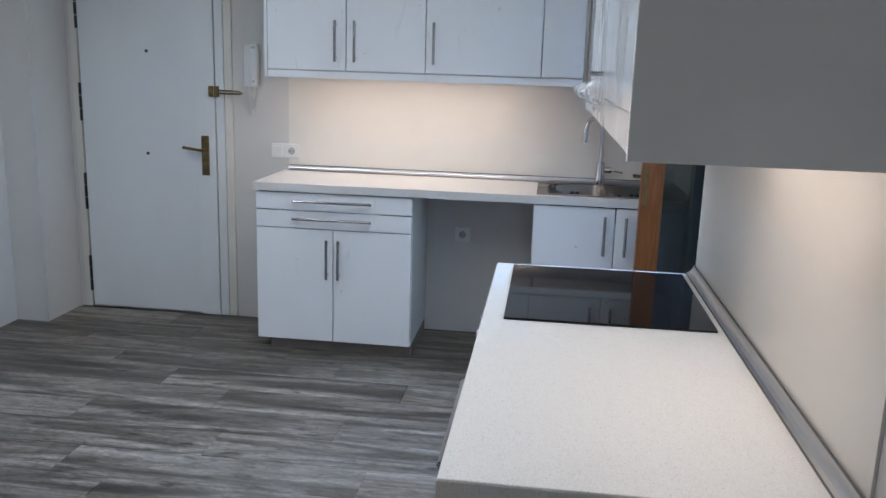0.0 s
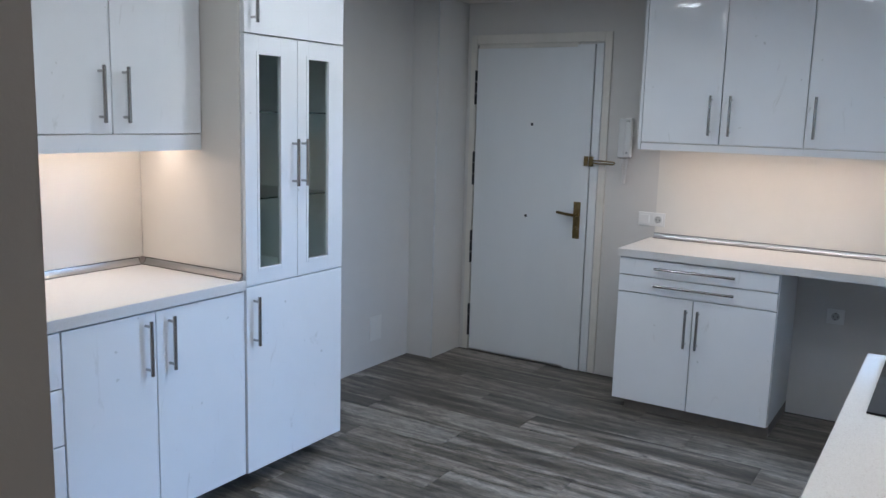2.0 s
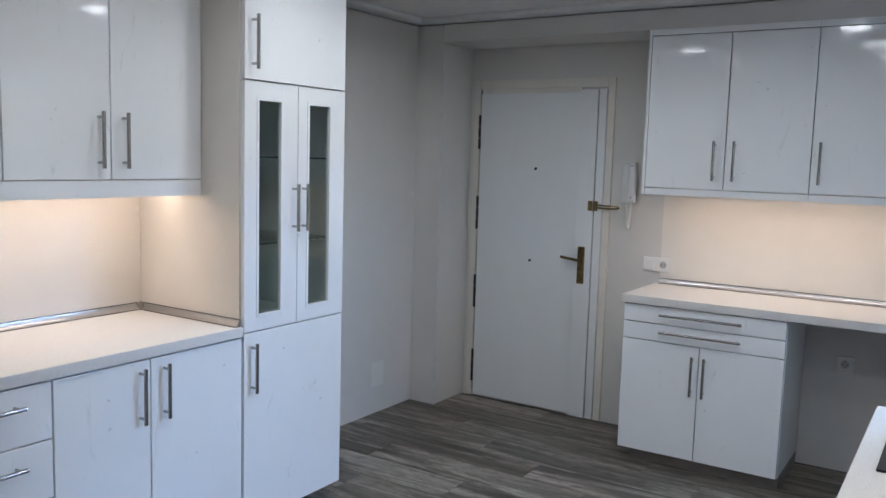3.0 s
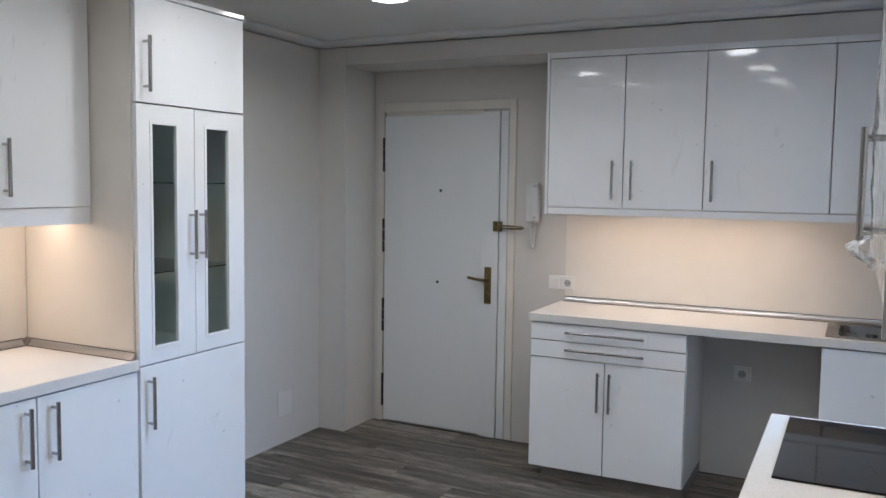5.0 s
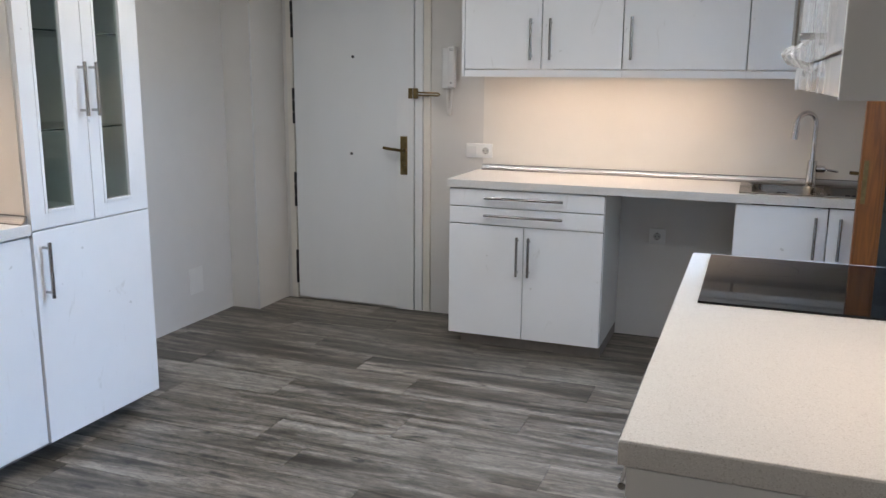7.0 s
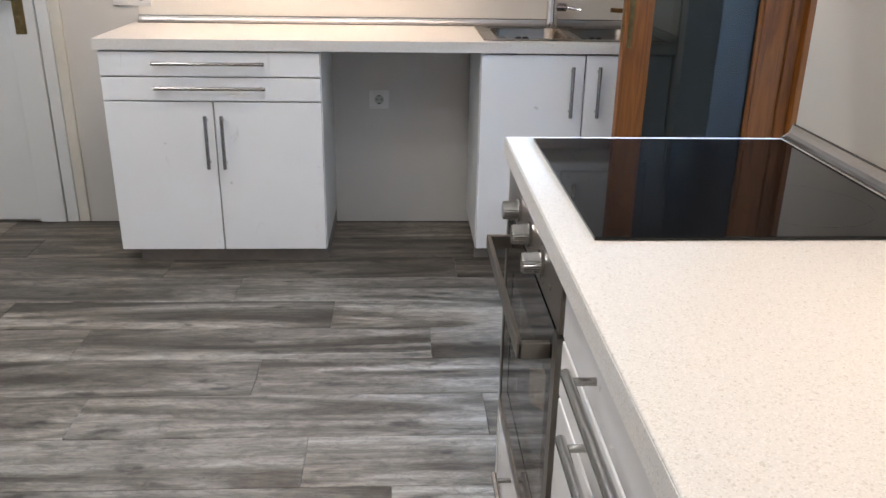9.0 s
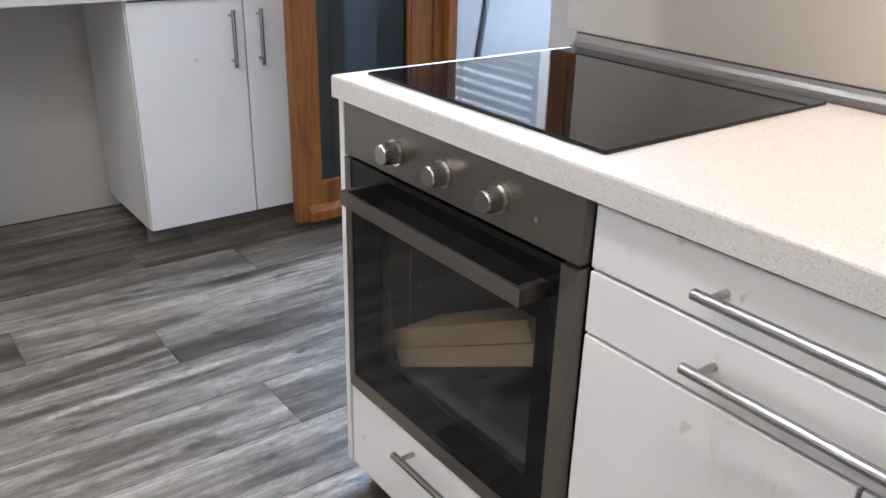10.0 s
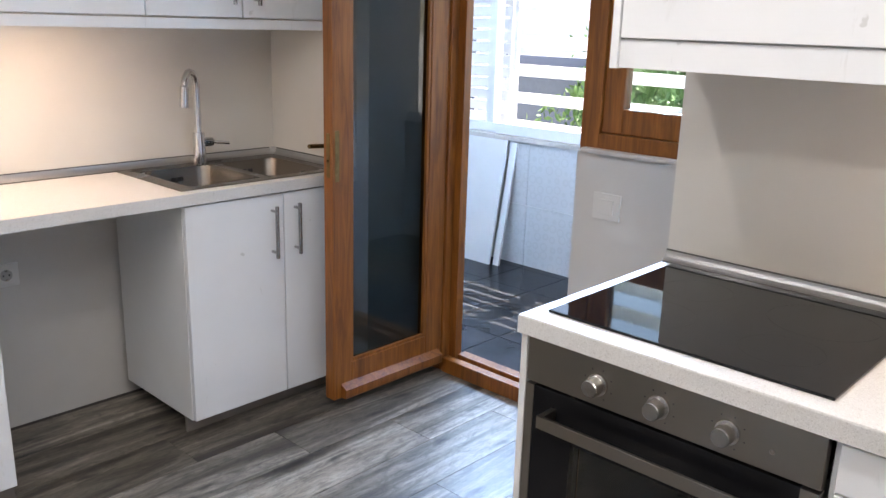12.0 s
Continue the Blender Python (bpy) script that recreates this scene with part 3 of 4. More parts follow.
# ---------------------------------------------------------------- sink and tap
s = thing("sink", (1.73, -0.36, CT), "double-bowl stainless steel sink set into the worktop", "sink")
rim = bmesh.new()
bx = [(1.455, 1.735), (1.775, 2.03)]
add_box(rim, 1.40, 1.455, -0.59, -0.135, CT + 0.0005, CT + 0.004, 0.0012)
add_box(rim, 1.735, 1.775, -0.55, -0.20, CT + 0.0005, CT + 0.004, 0.0012)
add_box(rim, 2.03, 2.075, -0.59, -0.135, CT + 0.0005, CT + 0.004, 0.0012)
add_box(rim, 1.455, 2.03, -0.59, -0.55, CT + 0.0005, CT + 0.004, 0.0012)
add_box(rim, 1.455, 2.03, -0.20, -0.135, CT + 0.0005, CT + 0.004, 0.0012)
part("rim", rim, SINKSTEEL, s)


def bowl(x0, x1, y0, y1, depth):
    """Open bowl with rounded corners."""
    bm = bmesh.new()
    rings = []
    for z, ins, r in ((0.003, 0, 0.05), (-0.004, 0.003, 0.05), (-depth + 0.03, 0.008, 0.05), (-depth + 0.008, 0.018, 0.045), (-depth, 0.04, 0.04)):
        ring = []
        for cx, cy, a0 in ((x1, y1, 0), (x0, y1, 90), (x0, y0, 180), (x1, y0, 270)):
            sx = -1 if cx == x1 else 1
            sy = -1 if cy == y1 else 1
            ox, oy = cx + sx * (ins + r), cy + sy * (ins + r)
            for k in range(6):
                t = radians(a0 + 18 * k)
                ring.append(bm.verts.new((ox + r * math.cos(t), oy + r * math.sin(t), CT + z)))
        rings.append(ring)
    for a, b in zip(rings, rings[1:]):
        for k in range(len(a)):
            bm.faces.new((a[k], a[(k + 1) % len(a)], b[(k + 1) % len(a)], b[k])).smooth = True
    bm.faces.new(rings[-1])
    return bm


for (x0, x1) in bx:
    b = part("bowl", bowl(x0, x1, -0.55, -0.20, 0.16), SINKSTEEL, s)
    part("drain", rod(((x0 + x1) / 2, -0.375, CT - 0.1595), ((x0 + x1) / 2, -0.375, CT - 0.154), 0.042, 24), CHROME, b, "round strainer")
    part("overflow", boxes([((x0 + x1) / 2 - 0.025, (x0 + x1) / 2 - 0.003, -0.2135, -0.2095, CT - 0.045, CT - 0.03), ((x0 + x1) / 2 + 0.003, (x0 + x1) / 2 + 0.025, -0.2135, -0.2095, CT - 0.045, CT - 0.03)], 0.002), DARKPL, b, "dark overflow slot")

t = thing("mixer_tap", (1.735, -0.165, CT + 0.004), "tall chrome swan-neck mixer tap behind the sink", "tap")
tx, ty = 1.722, -0.165
part("base", rod((tx, ty, CT + 0.004), (tx, ty, CT + 0.125), 0.026, 20, 0.022, 0.002), CHROME, t)
neck = [(tx, ty, CT + 0.12), (tx, ty, CT + 0.20), (tx, ty, CT + 0.30)]
ddx, ddy = -0.80, -0.60
for k in range(1, 9):
    a = radians(22 * k)
    neck.append((tx + ddx * 0.055 * (1 - math.cos(a)), ty + ddy * 0.055 * (1 - math.cos(a)), CT + 0.30 + 0.055 * math.sin(a)))
part("spout", add_tube(bmesh.new(), neck, 0.012, 14), CHROME, t)
e0 = Vector(neck[-1])
part("spray_head", rod(e0, e0 + Vector((ddx * 0.01, ddy * 0.01, -0.075)), 0.015, 16, 0.017, 0.002), CHROME, t)
lev = bmesh.new()
add_rod(lev, (tx + 0.018, ty, CT + 0.085), (tx + 0.058, ty, CT + 0.085), 0.017, 18, None, 0.002)
add_rod(lev, (tx + 0.05, ty, CT + 0.085), (tx + 0.115, ty - 0.03, CT + 0.078), 0.006, 12)
part("lever", lev, CHROME, t)

# ---------------------------------------------------------------- hob run
FX = 1.318
c = thing("oven_housing", (1.6, -2.38, 0), "white oven housing with a drawer under the oven", "kitchen cabinet", "base cabinets")
part("side_panel", box(FX - 0.001, HX - 0.002, -2.086, -2.070, 0.056, BZ1, 0.001), CARCASS, c)
part("side_panel", box(FX + 0.02, HX - 0.002, -2.690, -2.682, BZ0, BZ1), CARCASS, c)
part("bottom", box(FX + 0.02, HX - 0.002, -2.682, -2.087, BZ0, BZ0 + 0.016), CARCASS, c)
front("drawer", c, "y", FX, -2.682, -2.088, 0.058, 0.250, -1, ((-2.492, 0.215), (-2.290, 0.215)))
part("plinth", box(FX + 0.05, FX + 0.065, -2.685, -2.09, 0.0, 0.058), PLINTH, c, "brown-grey plinth board")
part("shelf", box(FX + 0.02, HX - 0.002, -2.681, -2.087, 0.232, 0.246), CARCASS, c)

o = thing("oven", (1.6, -2.385, 0.25), "built-in stainless steel oven with black glass door", "oven")
OY0, OY1 = -2.676, -2.090
part("control_panel", box(FX - 0.002, FX + 0.02, OY0, OY1, 0.737, 0.831, 0.0015), OVENSTEEL, o)
cav = bmesh.new()
ox0, ox1 = FX + 0.024, HX - 0.06
for it in ((ox0, ox1, OY0 + 0.03, OY0 + 0.08, 0.262, 0.72), (ox0, ox1, OY1 - 0.08, OY1 - 0.03, 0.262, 0.72), (ox0, ox1, OY0 + 0.08, OY1 - 0.08, 0.262, 0.33), (ox0, ox1, OY0 + 0.08, OY1 - 0.08, 0.66, 0.72), (ox1 - 0.02, ox1, OY0 + 0.08, OY1 - 0.08, 0.33, 0.66)):
    add_box(cav, *it)
part("cavity", cav, OVENCAVE, o, "dark enamelled oven cavity")
# rail and studs on the far side of the cavity
rack = bmesh.new()
RKX = ox0 + 0.06
add_rod(rack, (RKX, OY1 - 0.083, 0.345), (RKX, OY1 - 0.083, 0.655), 0.0018, 8)
for k in range(6):
    for dz in (0.0, 0.012):
        add_rod(rack, (RKX + 0.022, OY1 - 0.080, 0.385 + 0.045 * k + dz), (RKX + 0.022, OY1 - 0.086, 0.385 + 0.045 * k + dz), 0.0018, 8)
part("side_rack", rack, CHROME, o)
# door
WY0, WY1, WZ0, WZ1 = -2.606, -2.205, 0.362, 0.632
od = part("door", box(FX - 0.004, FX + 0.018, OY0, OY1, 0.255, 0.285, 0.001), OVENSTEEL, o, "stainless door frame")
part("stile", box(FX - 0.004, FX + 0.018, OY0, OY0 + 0.030, 0.2852, 0.731, 0.001), OVENSTEEL, od)
part("stile", box(FX - 0.004, FX + 0.018, OY1 - 0.020, OY1, 0.2852, 0.731, 0.001), OVENSTEEL, od)
bl = bmesh.new()
ya, yb = OY0 + 0.030, OY1 - 0.020
add_box(bl, FX - 0.002, FX + 0.016, ya, WY0, 0.285, 0.731)
add_box(bl, FX - 0.002, FX + 0.016, WY1, yb, 0.285, 0.731)
add_box(bl, FX - 0.002, FX + 0.016, WY0, WY1, 0.285, WZ0)
add_box(bl, FX - 0.002, FX + 0.016, WY0, WY1, WZ1, 0.731)
part("glass_border", bl, OVENBLACK, od, "black printed glass border")
g = part("window", box(FX - 0.0015, FX + 0.004, WY0, WY1, WZ0, WZ1), OVENGLASS, od, "smoked oven window")
g.visible_shadow = False
hb = bmesh.new()
hz = 0.682
add_box(hb, FX - 0.052, FX - 0.044, OY0 + 0.055, OY1 - 0.065, hz - 0.013, hz + 0.013, 0.0012)
for yy in (OY0 + 0.055, OY1 - 0.077):
    add_box(hb, FX - 0.050, FX - 0.001, yy, yy + 0.012, hz - 0.013, hz + 0.013, 0.0012)
part("handle", hb, OVENSTEEL, od, "flat steel bar handle")
for ky in (-2.258, -2.387, -2.517):
    k = bmesh.new()
    add_rod(k, (FX - 0.002, ky, 0.781), (FX - 0.008, ky, 0.781), 0.022, 28)
    kn = part("knob", k, CHROME, o, "ribbed metal knob")
    kb = bmesh.new()
    fl_r = [[kb.verts.new((FX - x, ky + r * (1 + 0.035 * (q % 2)) * math.cos(math.pi * q / 26), 0.781 + r * (1 + 0.035 * (q % 2)) * math.sin(math.pi * q / 26))) for q in range(52)] for x, r in ((0.008, 0.0178), (0.033, 0.0165), (0.0355, 0.0150))]
    for ra, rb in zip(fl_r, fl_r[1:]):
        for q in range(52):
            kb.faces.new((ra[q], ra[(q + 1) % 52], rb[(q + 1) % 52], rb[q]))
    kb.faces.new(fl_r[-1])
    part("cap", kb, STEEL, kn)
    for q in range(8):
        a = 2 * math.pi * q / 8 + 0.3
        part("dial_mark", box(FX - 0.0026, FX - 0.0018, ky + 0.031 * math.cos(a) - 0.0011, ky + 0.031 * math.cos(a) + 0.0011, 0.781 + 0.031 * math.sin(a) - 0.0011, 0.781 + 0.031 * math.sin(a) + 0.0011), DARKPL, kn)
part("pilot_light", rod((FX - 0.002, -2.594, 0.774), (FX - 0.004, -2.594, 0.774), 0.0045, 16), CHROME, o)
# cardboard packing left inside the oven
bm = boxes([(-0.06, 0.06, -0.21, 0.21, -0.037, -0.0008), (-0.059, 0.059, -0.209, 0.209, 0.0008, 0.037)], 0.002)
cb = solid("cardboard_box", bm, CARD, "flat brown cardboard box inside the oven", "box")
cb.matrix_world = pose(1.425, -2.365, 0.455, -27, 0, 0)

# hob
h = thing("induction_hob", (1.61, -2.385, CT), "black ceramic glass hob flush on the worktop", "hob")
part("glass", box(1.358, 1.862, -2.663, -2.103, CT + 0.0005, CT + 0.006, 0.0015), HOBGLASS, h)
for cx, cy, r in ((1.50, -2.25, 0.09), (1.50, -2.52, 0.075), (1.71, -2.25, 0.075), (1.71, -2.52, 0.105)):
    mk = bmesh.new()
    for k in range(48):
        a0, a1 = 2 * math.pi * k / 48, 2 * math.pi * (k + 0.6) / 48
        vs = [mk.verts.new((cx + rr * math.cos(a), cy + rr * math.sin(a), CT + 0.0064)) for rr, a in ((r, a0), (r + 0.0008, a0), (r + 0.0008, a1), (r, a1))]
        mk.faces.new(vs)
    part("zone_ring", mk, simple("hob_print", (0.010, 0.010, 0.011), 0.1) if not bpy.data.materials.get("hob_print") else bpy.data.materials["hob_print"], h)

# base cabinet beside the oven
c = thing("base_cabinet", (1.6, -3.08, 0), "glossy white base cabinet, two drawers over two doors", "kitchen cabinet", "base cabinets")
carcass(c, FX + 0.02, HX - 0.002, -3.466, -2.692, BZ0, BZ1, "-x")
front("drawer", c, "y", FX, -3.466, -2.692, 0.741, BZ1, -1, ((-3.268, 0.787), (-2.868, 0.787)))
front("drawer", c, "y", FX, -3.466, -2.692, 0.650, 0.741, -1, ((-3.268, 0.696), (-2.868, 0.696)))
front("door", c, "y", FX, -3.067, -2.692, BZ0, 0.650, -1, ((-3.018, 0.418), (-3.018, 0.606)))
front("door", c, "y", FX, -3.466, -3.067, BZ0, 0.650, -1, ((-3.112, 0.418), (-3.112, 0.606)))
part("plinth", box(FX + 0.05, FX + 0.065, -3.46, -2.692, 0.0, BZ0), PLINTH, c, "brown-grey plinth board")
part("side_panel", box(FX, HX - 0.002, -3.478, -3.467, 0.0, BZ1, 0.001), CARCASS, c)

wt = thing("worktop", (1.6, -2.78, BZ1), "white speckled composite worktop holding the hob", "worktop", "worktops")
part("slab", box(1.3062, HX, -3.4768, -2.067, BZ1 + 0.001, CT, 0.003, 3), TOP, wt)
part("front_edge", box(1.305, 1.306, -3.478, -2.067, BZ1 + 0.0015, CT - 0.003, 0.0004), TOP, wt)
part("end_edge", box(1.306, HX, -3.478, -3.477, BZ1 + 0.0015, CT - 0.003, 0.0004), TOP, wt)
splash_strip("splash_strip", ((HX - 0.006, -3.485, CT), (HX - 0.006, -2.068, CT)), (-1, 0, 0), "aluminium sealing strip along the hob worktop")
solid("backsplash", box(HX - 0.005, HX + 0.002, -3.487, -2.066, CT, 1.40, 0.0006), CREAM, "smooth cream splash panel behind the hob", "backsplash", "structure")

# wall cabinets over the hob
HFX = 1.545
c = thing("wall_cabinet", (1.72, -2.78, 1.41), "glossy white wall cabinet over the hob, two doors", "kitchen cabinet", "wall cabinets")
carcass(c, HFX + 0.02, HX - 0.001, -3.476, -2.10, 1.412, UZ1, "-x")
part("side_panel", box(HFX - 0.002, HX - 0.001, -3.492, -3.477, 1.354, 2.222, 0.001), CARCASS, c)
part("side_panel", box(HFX - 0.002, HX - 0.001, -2.099, -2.082, 1.354, 2.222, 0.001), GLOSS, c)
part("light_rail", box(HFX + 0.006, HFX + 0.022, -3.476, -2.0995, 1.356, 1.4117, 0.0004), GLOSS, c)
part("top_trim", box(HFX - 0.001, HX - 0.001, -3.476, -2.0995, UZ1 + 0.001, 2.222, 0.001), GLOSS, c)
front("door", c, "y", HFX, -2.79, -2.10, 1.412, UZ1, -1, ((-2.755, 1.442), (-2.755, 1.668)))
front("door", c, "y", HFX, -3.476, -2.79, 1.412, UZ1, -1, ((-2.83, 1.442), (-2.83, 1.668)))


def film_sheet(y0, y1, z0, z1, seed):
    """Crumpled clear protective film hanging loosely before the doors."""
    ny, nz = 26, 44
    bm = bmesh.new()
    g = []
    for i in range(ny):
        rowv = []
        for j in range(nz):
            u, v = i / (ny - 1), j / (nz - 1)
            y = y0 + (y1 - y0) * u + 0.02 * noise.noise((v * 6, seed, 0))
            zz = z0 + (z1 - z0) * v + (0.02 * noise.noise((u * 5, seed, 2)) if j == 0 else 0)
            low = max(0.0, 1 - abs(v - 0.3) * 3.4)
            d = 0.005 + 0.008 * math.sin(math.pi * u) ** 0.5 + 0.005 * noise.noise((u * 9, v * 1.2, seed)) + low * 0.022 * abs(noise.noise((u * 7, v * 9, seed + 3)))
            d = max(d, 0.004)
            rowv.append(bm.verts.new((HFX - d, y, zz)))
        g.append(rowv)
    for i in range(ny - 1):
        for j in range(nz - 1):
            bm.faces.new((g[i][j], g[i + 1][j], g[i + 1][j + 1], g[i][j + 1])).smooth = True
    return bm


fm = solid("protective_film", film_sheet(-3.40, -2.74, 1.42, 2.19, 5), FILM, "crumpled clear protective film over the hob cabinet doors", "plastic film")
sol = fm.modifiers.new("thickness", "SOLIDIFY")
sol.thickness = 0.0004


def film_tail(seed):
    """The film's crumpled lower end, bunched round the foot of the handles."""
    bm = bmesh.new()
    nu, nv = 30, 18
    g = []
    for i in range(nu):
        u = i / (nu - 1)
        rowv = []
        for j in range(nv):
            v = j / (nv - 1)
            out = 0.008 + 0.048 * math.sin(math.pi * min(1.0, v * 1.15)) ** 0.8 * (0.55 + 0.45 * math.sin(math.pi * u))
            wob = Vector((noise.noise((u * 9, v * 7, seed)), noise.noise((u * 8, v * 6, seed + 4)), noise.noise((u * 7, v * 8, seed + 8))))
            rowv.append(bm.verts.new(Vector((HFX - out, -2.88 + 0.14 * u, 1.452 - 0.058 * v)) + wob * 0.011 * (0.3 + v)))
        g.append(rowv)
    for i in range(nu - 1):
        for j in range(nv - 1):
            bm.faces.new((g[i][j], g[i + 1][j], g[i + 1][j + 1], g[i][j + 1]))
    return bm


ft = solid("film_scrap", film_tail(2.5), FILMTAIL, "bunched milky end of the protective film", "plastic film")
sol = ft.modifiers.new("thickness", "SOLIDIFY")
sol.thickness = 0.0006
led_strip((1.74, -3.40, 1.402), (1.74, -2.80, 1.402), STRIP_W * 0.46, "warm LED strip under the hob wall cabinet")

# ---------------------------------------------------------------- left run
TX = -0.85
TY0, TY1 = -2.469, -1.877
tall = c = thing("tall_cabinet", (-1.15, -2.17, 0), "tall glossy white cabinet with narrow glass doors", "kitchen cabinet")
carcass(c, LX + 0.003, TX - 0.02, TY0 + 0.001, TY1 - 0.001, 0.065, 2.215, "+x")
for z in (0.84, 1.815):
    part("fixed_shelf", box(LX + 0.01, TX - 0.022, TY0 + 0.017, TY1 - 0.017, z - 0.008, z + 0.008), CARCASS, c)
front("door", c, "y", TX, TY0, TY1, 0.066, 0.846, 1, ((-2.428, 0.605), (-2.428, 0.805)), label="plain glossy lower door")
front("door", c, "y", TX, TY0, TY1, 1.822, 2.214, 1, ((-2.428, 1.862), (-2.428, 2.065)), label="plain glossy top door")
part("top_trim", box(LX + 0.003, TX + 0.002, TY0 - 0.003, TY1 + 0.003, 2.216, 2.234, 0.001), GLOSS, c)
for z in (1.185, 1.53):
    sh = part("shelf", box(LX + 0.02, TX - 0.04, TY0 + 0.018, TY1 - 0.018, z - 0.003, z + 0.003), CABGLASS, c, "clear glass shelf")
    part("front_edge", box(TX - 0.0395, TX - 0.0380, TY0 + 0.018, TY1 - 0.018, z - 0.003, z + 0.003), SHELFEDGE, sh, "dark green polished glass edge")
midy = (TY0 + TY1) / 2
for y0, y1, g0, g1, hy in ((TY0, midy, -2.392, -2.272, midy - 0.028), (midy, TY1, -2.106, -1.978, midy + 0.028)):
    z0, z1, gz0, gz1 = 0.85, 1.818, 0.914, 1.747
    bm = bmesh.new()
    gp = 0.0018
    add_box(bm, TX, TX - 0.018, y0 + gp, g0, z0, z1, 0.0015)
    add_box(bm, TX, TX - 0.018, g1, y1 - gp, z0, z1, 0.0015)
    add_box(bm, TX, TX - 0.018, g0 - 0.001, g1 + 0.001, z0, gz0, 0.0015)
    add_box(bm, TX, TX - 0.018, g0 - 0.001, g1 + 0.001, gz1, z1, 0.0015)
    d = part("glass_door", bm, GLOSS, c, "white frame door with a narrow pane")
    bm = bmesh.new()
    bw = 0.013
    add_box(bm, TX - 0.004, TX + 0.003, g0 - bw, g0, gz0 - bw, gz1 + bw, 0.002)
    add_box(bm, TX - 0.004, TX + 0.003, g1, g1 + bw, gz0 - bw, gz1 + bw, 0.002)
    add_box(bm, TX - 0.004, TX + 0.003, g0, g1, gz0 - bw, gz0, 0.002)
    add_box(bm, TX - 0.004, TX + 0.003, g0, g1, gz1, gz1 + bw, 0.002)
    part("bead", bm, GLOSS, d)
    p = part("pane", box(TX - 0.012, TX - 0.008, g0, g1, gz0, gz1), CABGLASS, d, "clear glass pane")
    p.visible_shadow = False
    part("handle", bar_handle(bmesh.new(), (TX, hy, 1.232), (TX, hy, 1.425), (1, 0, 0)), STEEL, d, "brushed steel bar handle")
part("plinth", box(TX - 0.135, TX - 0.12, TY0, TY1, 0.0, 0.065), PLINTH, c, "brown-grey plinth board")
part("foot", rod((-1.0, TY1 - 0.06, 0), (-1.0, TY1 - 0.06, 0.065), 0.016, 14), DARKPL, c, "black plastic adjustable foot")

LF = -0.859
c = thing("base_cabinet", (-1.15, -2.86, 0), "glossy white base cabinet with two tall doors", "kitchen cabinet", "base cabinets")
carcass(c, LX + 0.003, LF - 0.024, -3.258, TY0 - 0.001, 0.066, BZ1, "+x")
front("door", c, "y", LF, -2.895, TY0, 0.066, BZ1, 1, ((-2.839, 0.608), (-2.839, 0.805)))
front("door", c, "y", LF, -3.258, -2.895, 0.066, BZ1, 1, ((-2.939, 0.608), (-2.939, 0.805)))
part("plinth", box(LF - 0.125, LF - 0.11, -3.258, TY0, 0.0, 0.066), PLINTH, c, "brown-grey plinth board")
c = thing("base_cabinet", (-1.15, -3.46, 0), "glossy white base cabinet with a stack of drawers", "kitchen cabinet", "base cabinets")
carcass(c, LX + 0.003, LF - 0.024, -3.66, -3.259, 0.066, BZ1, "+x")
for z0, z1 in ((0.645, BZ1), (0.455, 0.645), (0.262, 0.455), (0.066, 0.262)):
    front("drawer", c, "y", LF, -3.66, -3.259, z0, z1, 1, ((-3.56, (z0 + z1) / 2 + 0.03), (-3.36, (z0 + z1) / 2 + 0.03)))
part("plinth", box(LF - 0.125, LF - 0.11, -3.66, -3.259, 0.0, 0.066), PLINTH, c, "brown-grey plinth board")
wt = thing("worktop", (-1.15, -3.07, BZ1), "white speckled composite worktop beside the tall cabinet", "worktop", "worktops")
part("slab", box(LX, -0.8522, -3.675, TY0 - 0.001, BZ1 + 0.001, CT, 0.003, 3), TOP, wt)
part("front_edge", box(-0.852, -0.851, -3.675, TY0 - 0.001, BZ1 + 0.0015, CT - 0.003, 0.0004), TOP, wt)
solid("backsplash", box(LX - 0.002, LX + 0.005, -3.675, TY0 - 0.006, CT, 1.45), CREAM, "smooth cream splash panel beside the tall cabinet", "backsplash", "structure")
part("side_panel", box(LX + 0.006, TX - 0.021, TY0 - 0.005, TY0 + 0.0005, CT + 0.001, 2.214), CREAM, tall, "cream cladding panel")
splash_strip("splash_strip", ((LX + 0.006, -3.67, CT), (LX + 0.006, TY0 - 0.03, CT)), (1, 0, 0), "aluminium sealing strip along the long worktop", PLINTH)
tall_strip = splash_strip("splash_strip", ((LX + 0.03, TY0 - 0.006, CT), (TX - 0.012, TY0 - 0.006, CT)), (0, -1, 0), "aluminium sealing strip against the tall cabinet", PLINTH)
strip_corner(tall_strip, LX + 0.006, TY0 - 0.006, 1, -1, PLINTH)
UF = -1.078
for y0, y1, ha, hb2 in ((-3.272, TY0 - 0.007, -2.832, -2.931), (-4.05, -3.272, -3.61, -3.71)):
    c = thing("wall_cabinet", (-1.29, (y0 + y1) / 2, 1.436), "glossy white wall cabinet with two doors over the worktop", "kitchen cabinet", "wall cabinets")
    carcass(c, LX + 0.003, UF - 0.024, y0, y1, 1.436, UZ1, "+x")
    m = (ha + hb2) / 2
    front("door", c, "y", UF, m, y1, 1.436, UZ1, 1, ((ha, 1.478), (ha, 1.675)))
    front("door", c, "y", UF, y0, m, 1.436, UZ1, 1, ((hb2, 1.478), (hb2, 1.675)))
    part("light_rail", box(UF - 0.022, UF - 0.006, y0, y1, 1.374, 1.4358, 0.0004), GLOSS, c)
    part("top_trim", box(LX + 0.003, UF, y0, y1, UZ1 + 0.001, 2.222, 0.001), GLOSS, c)
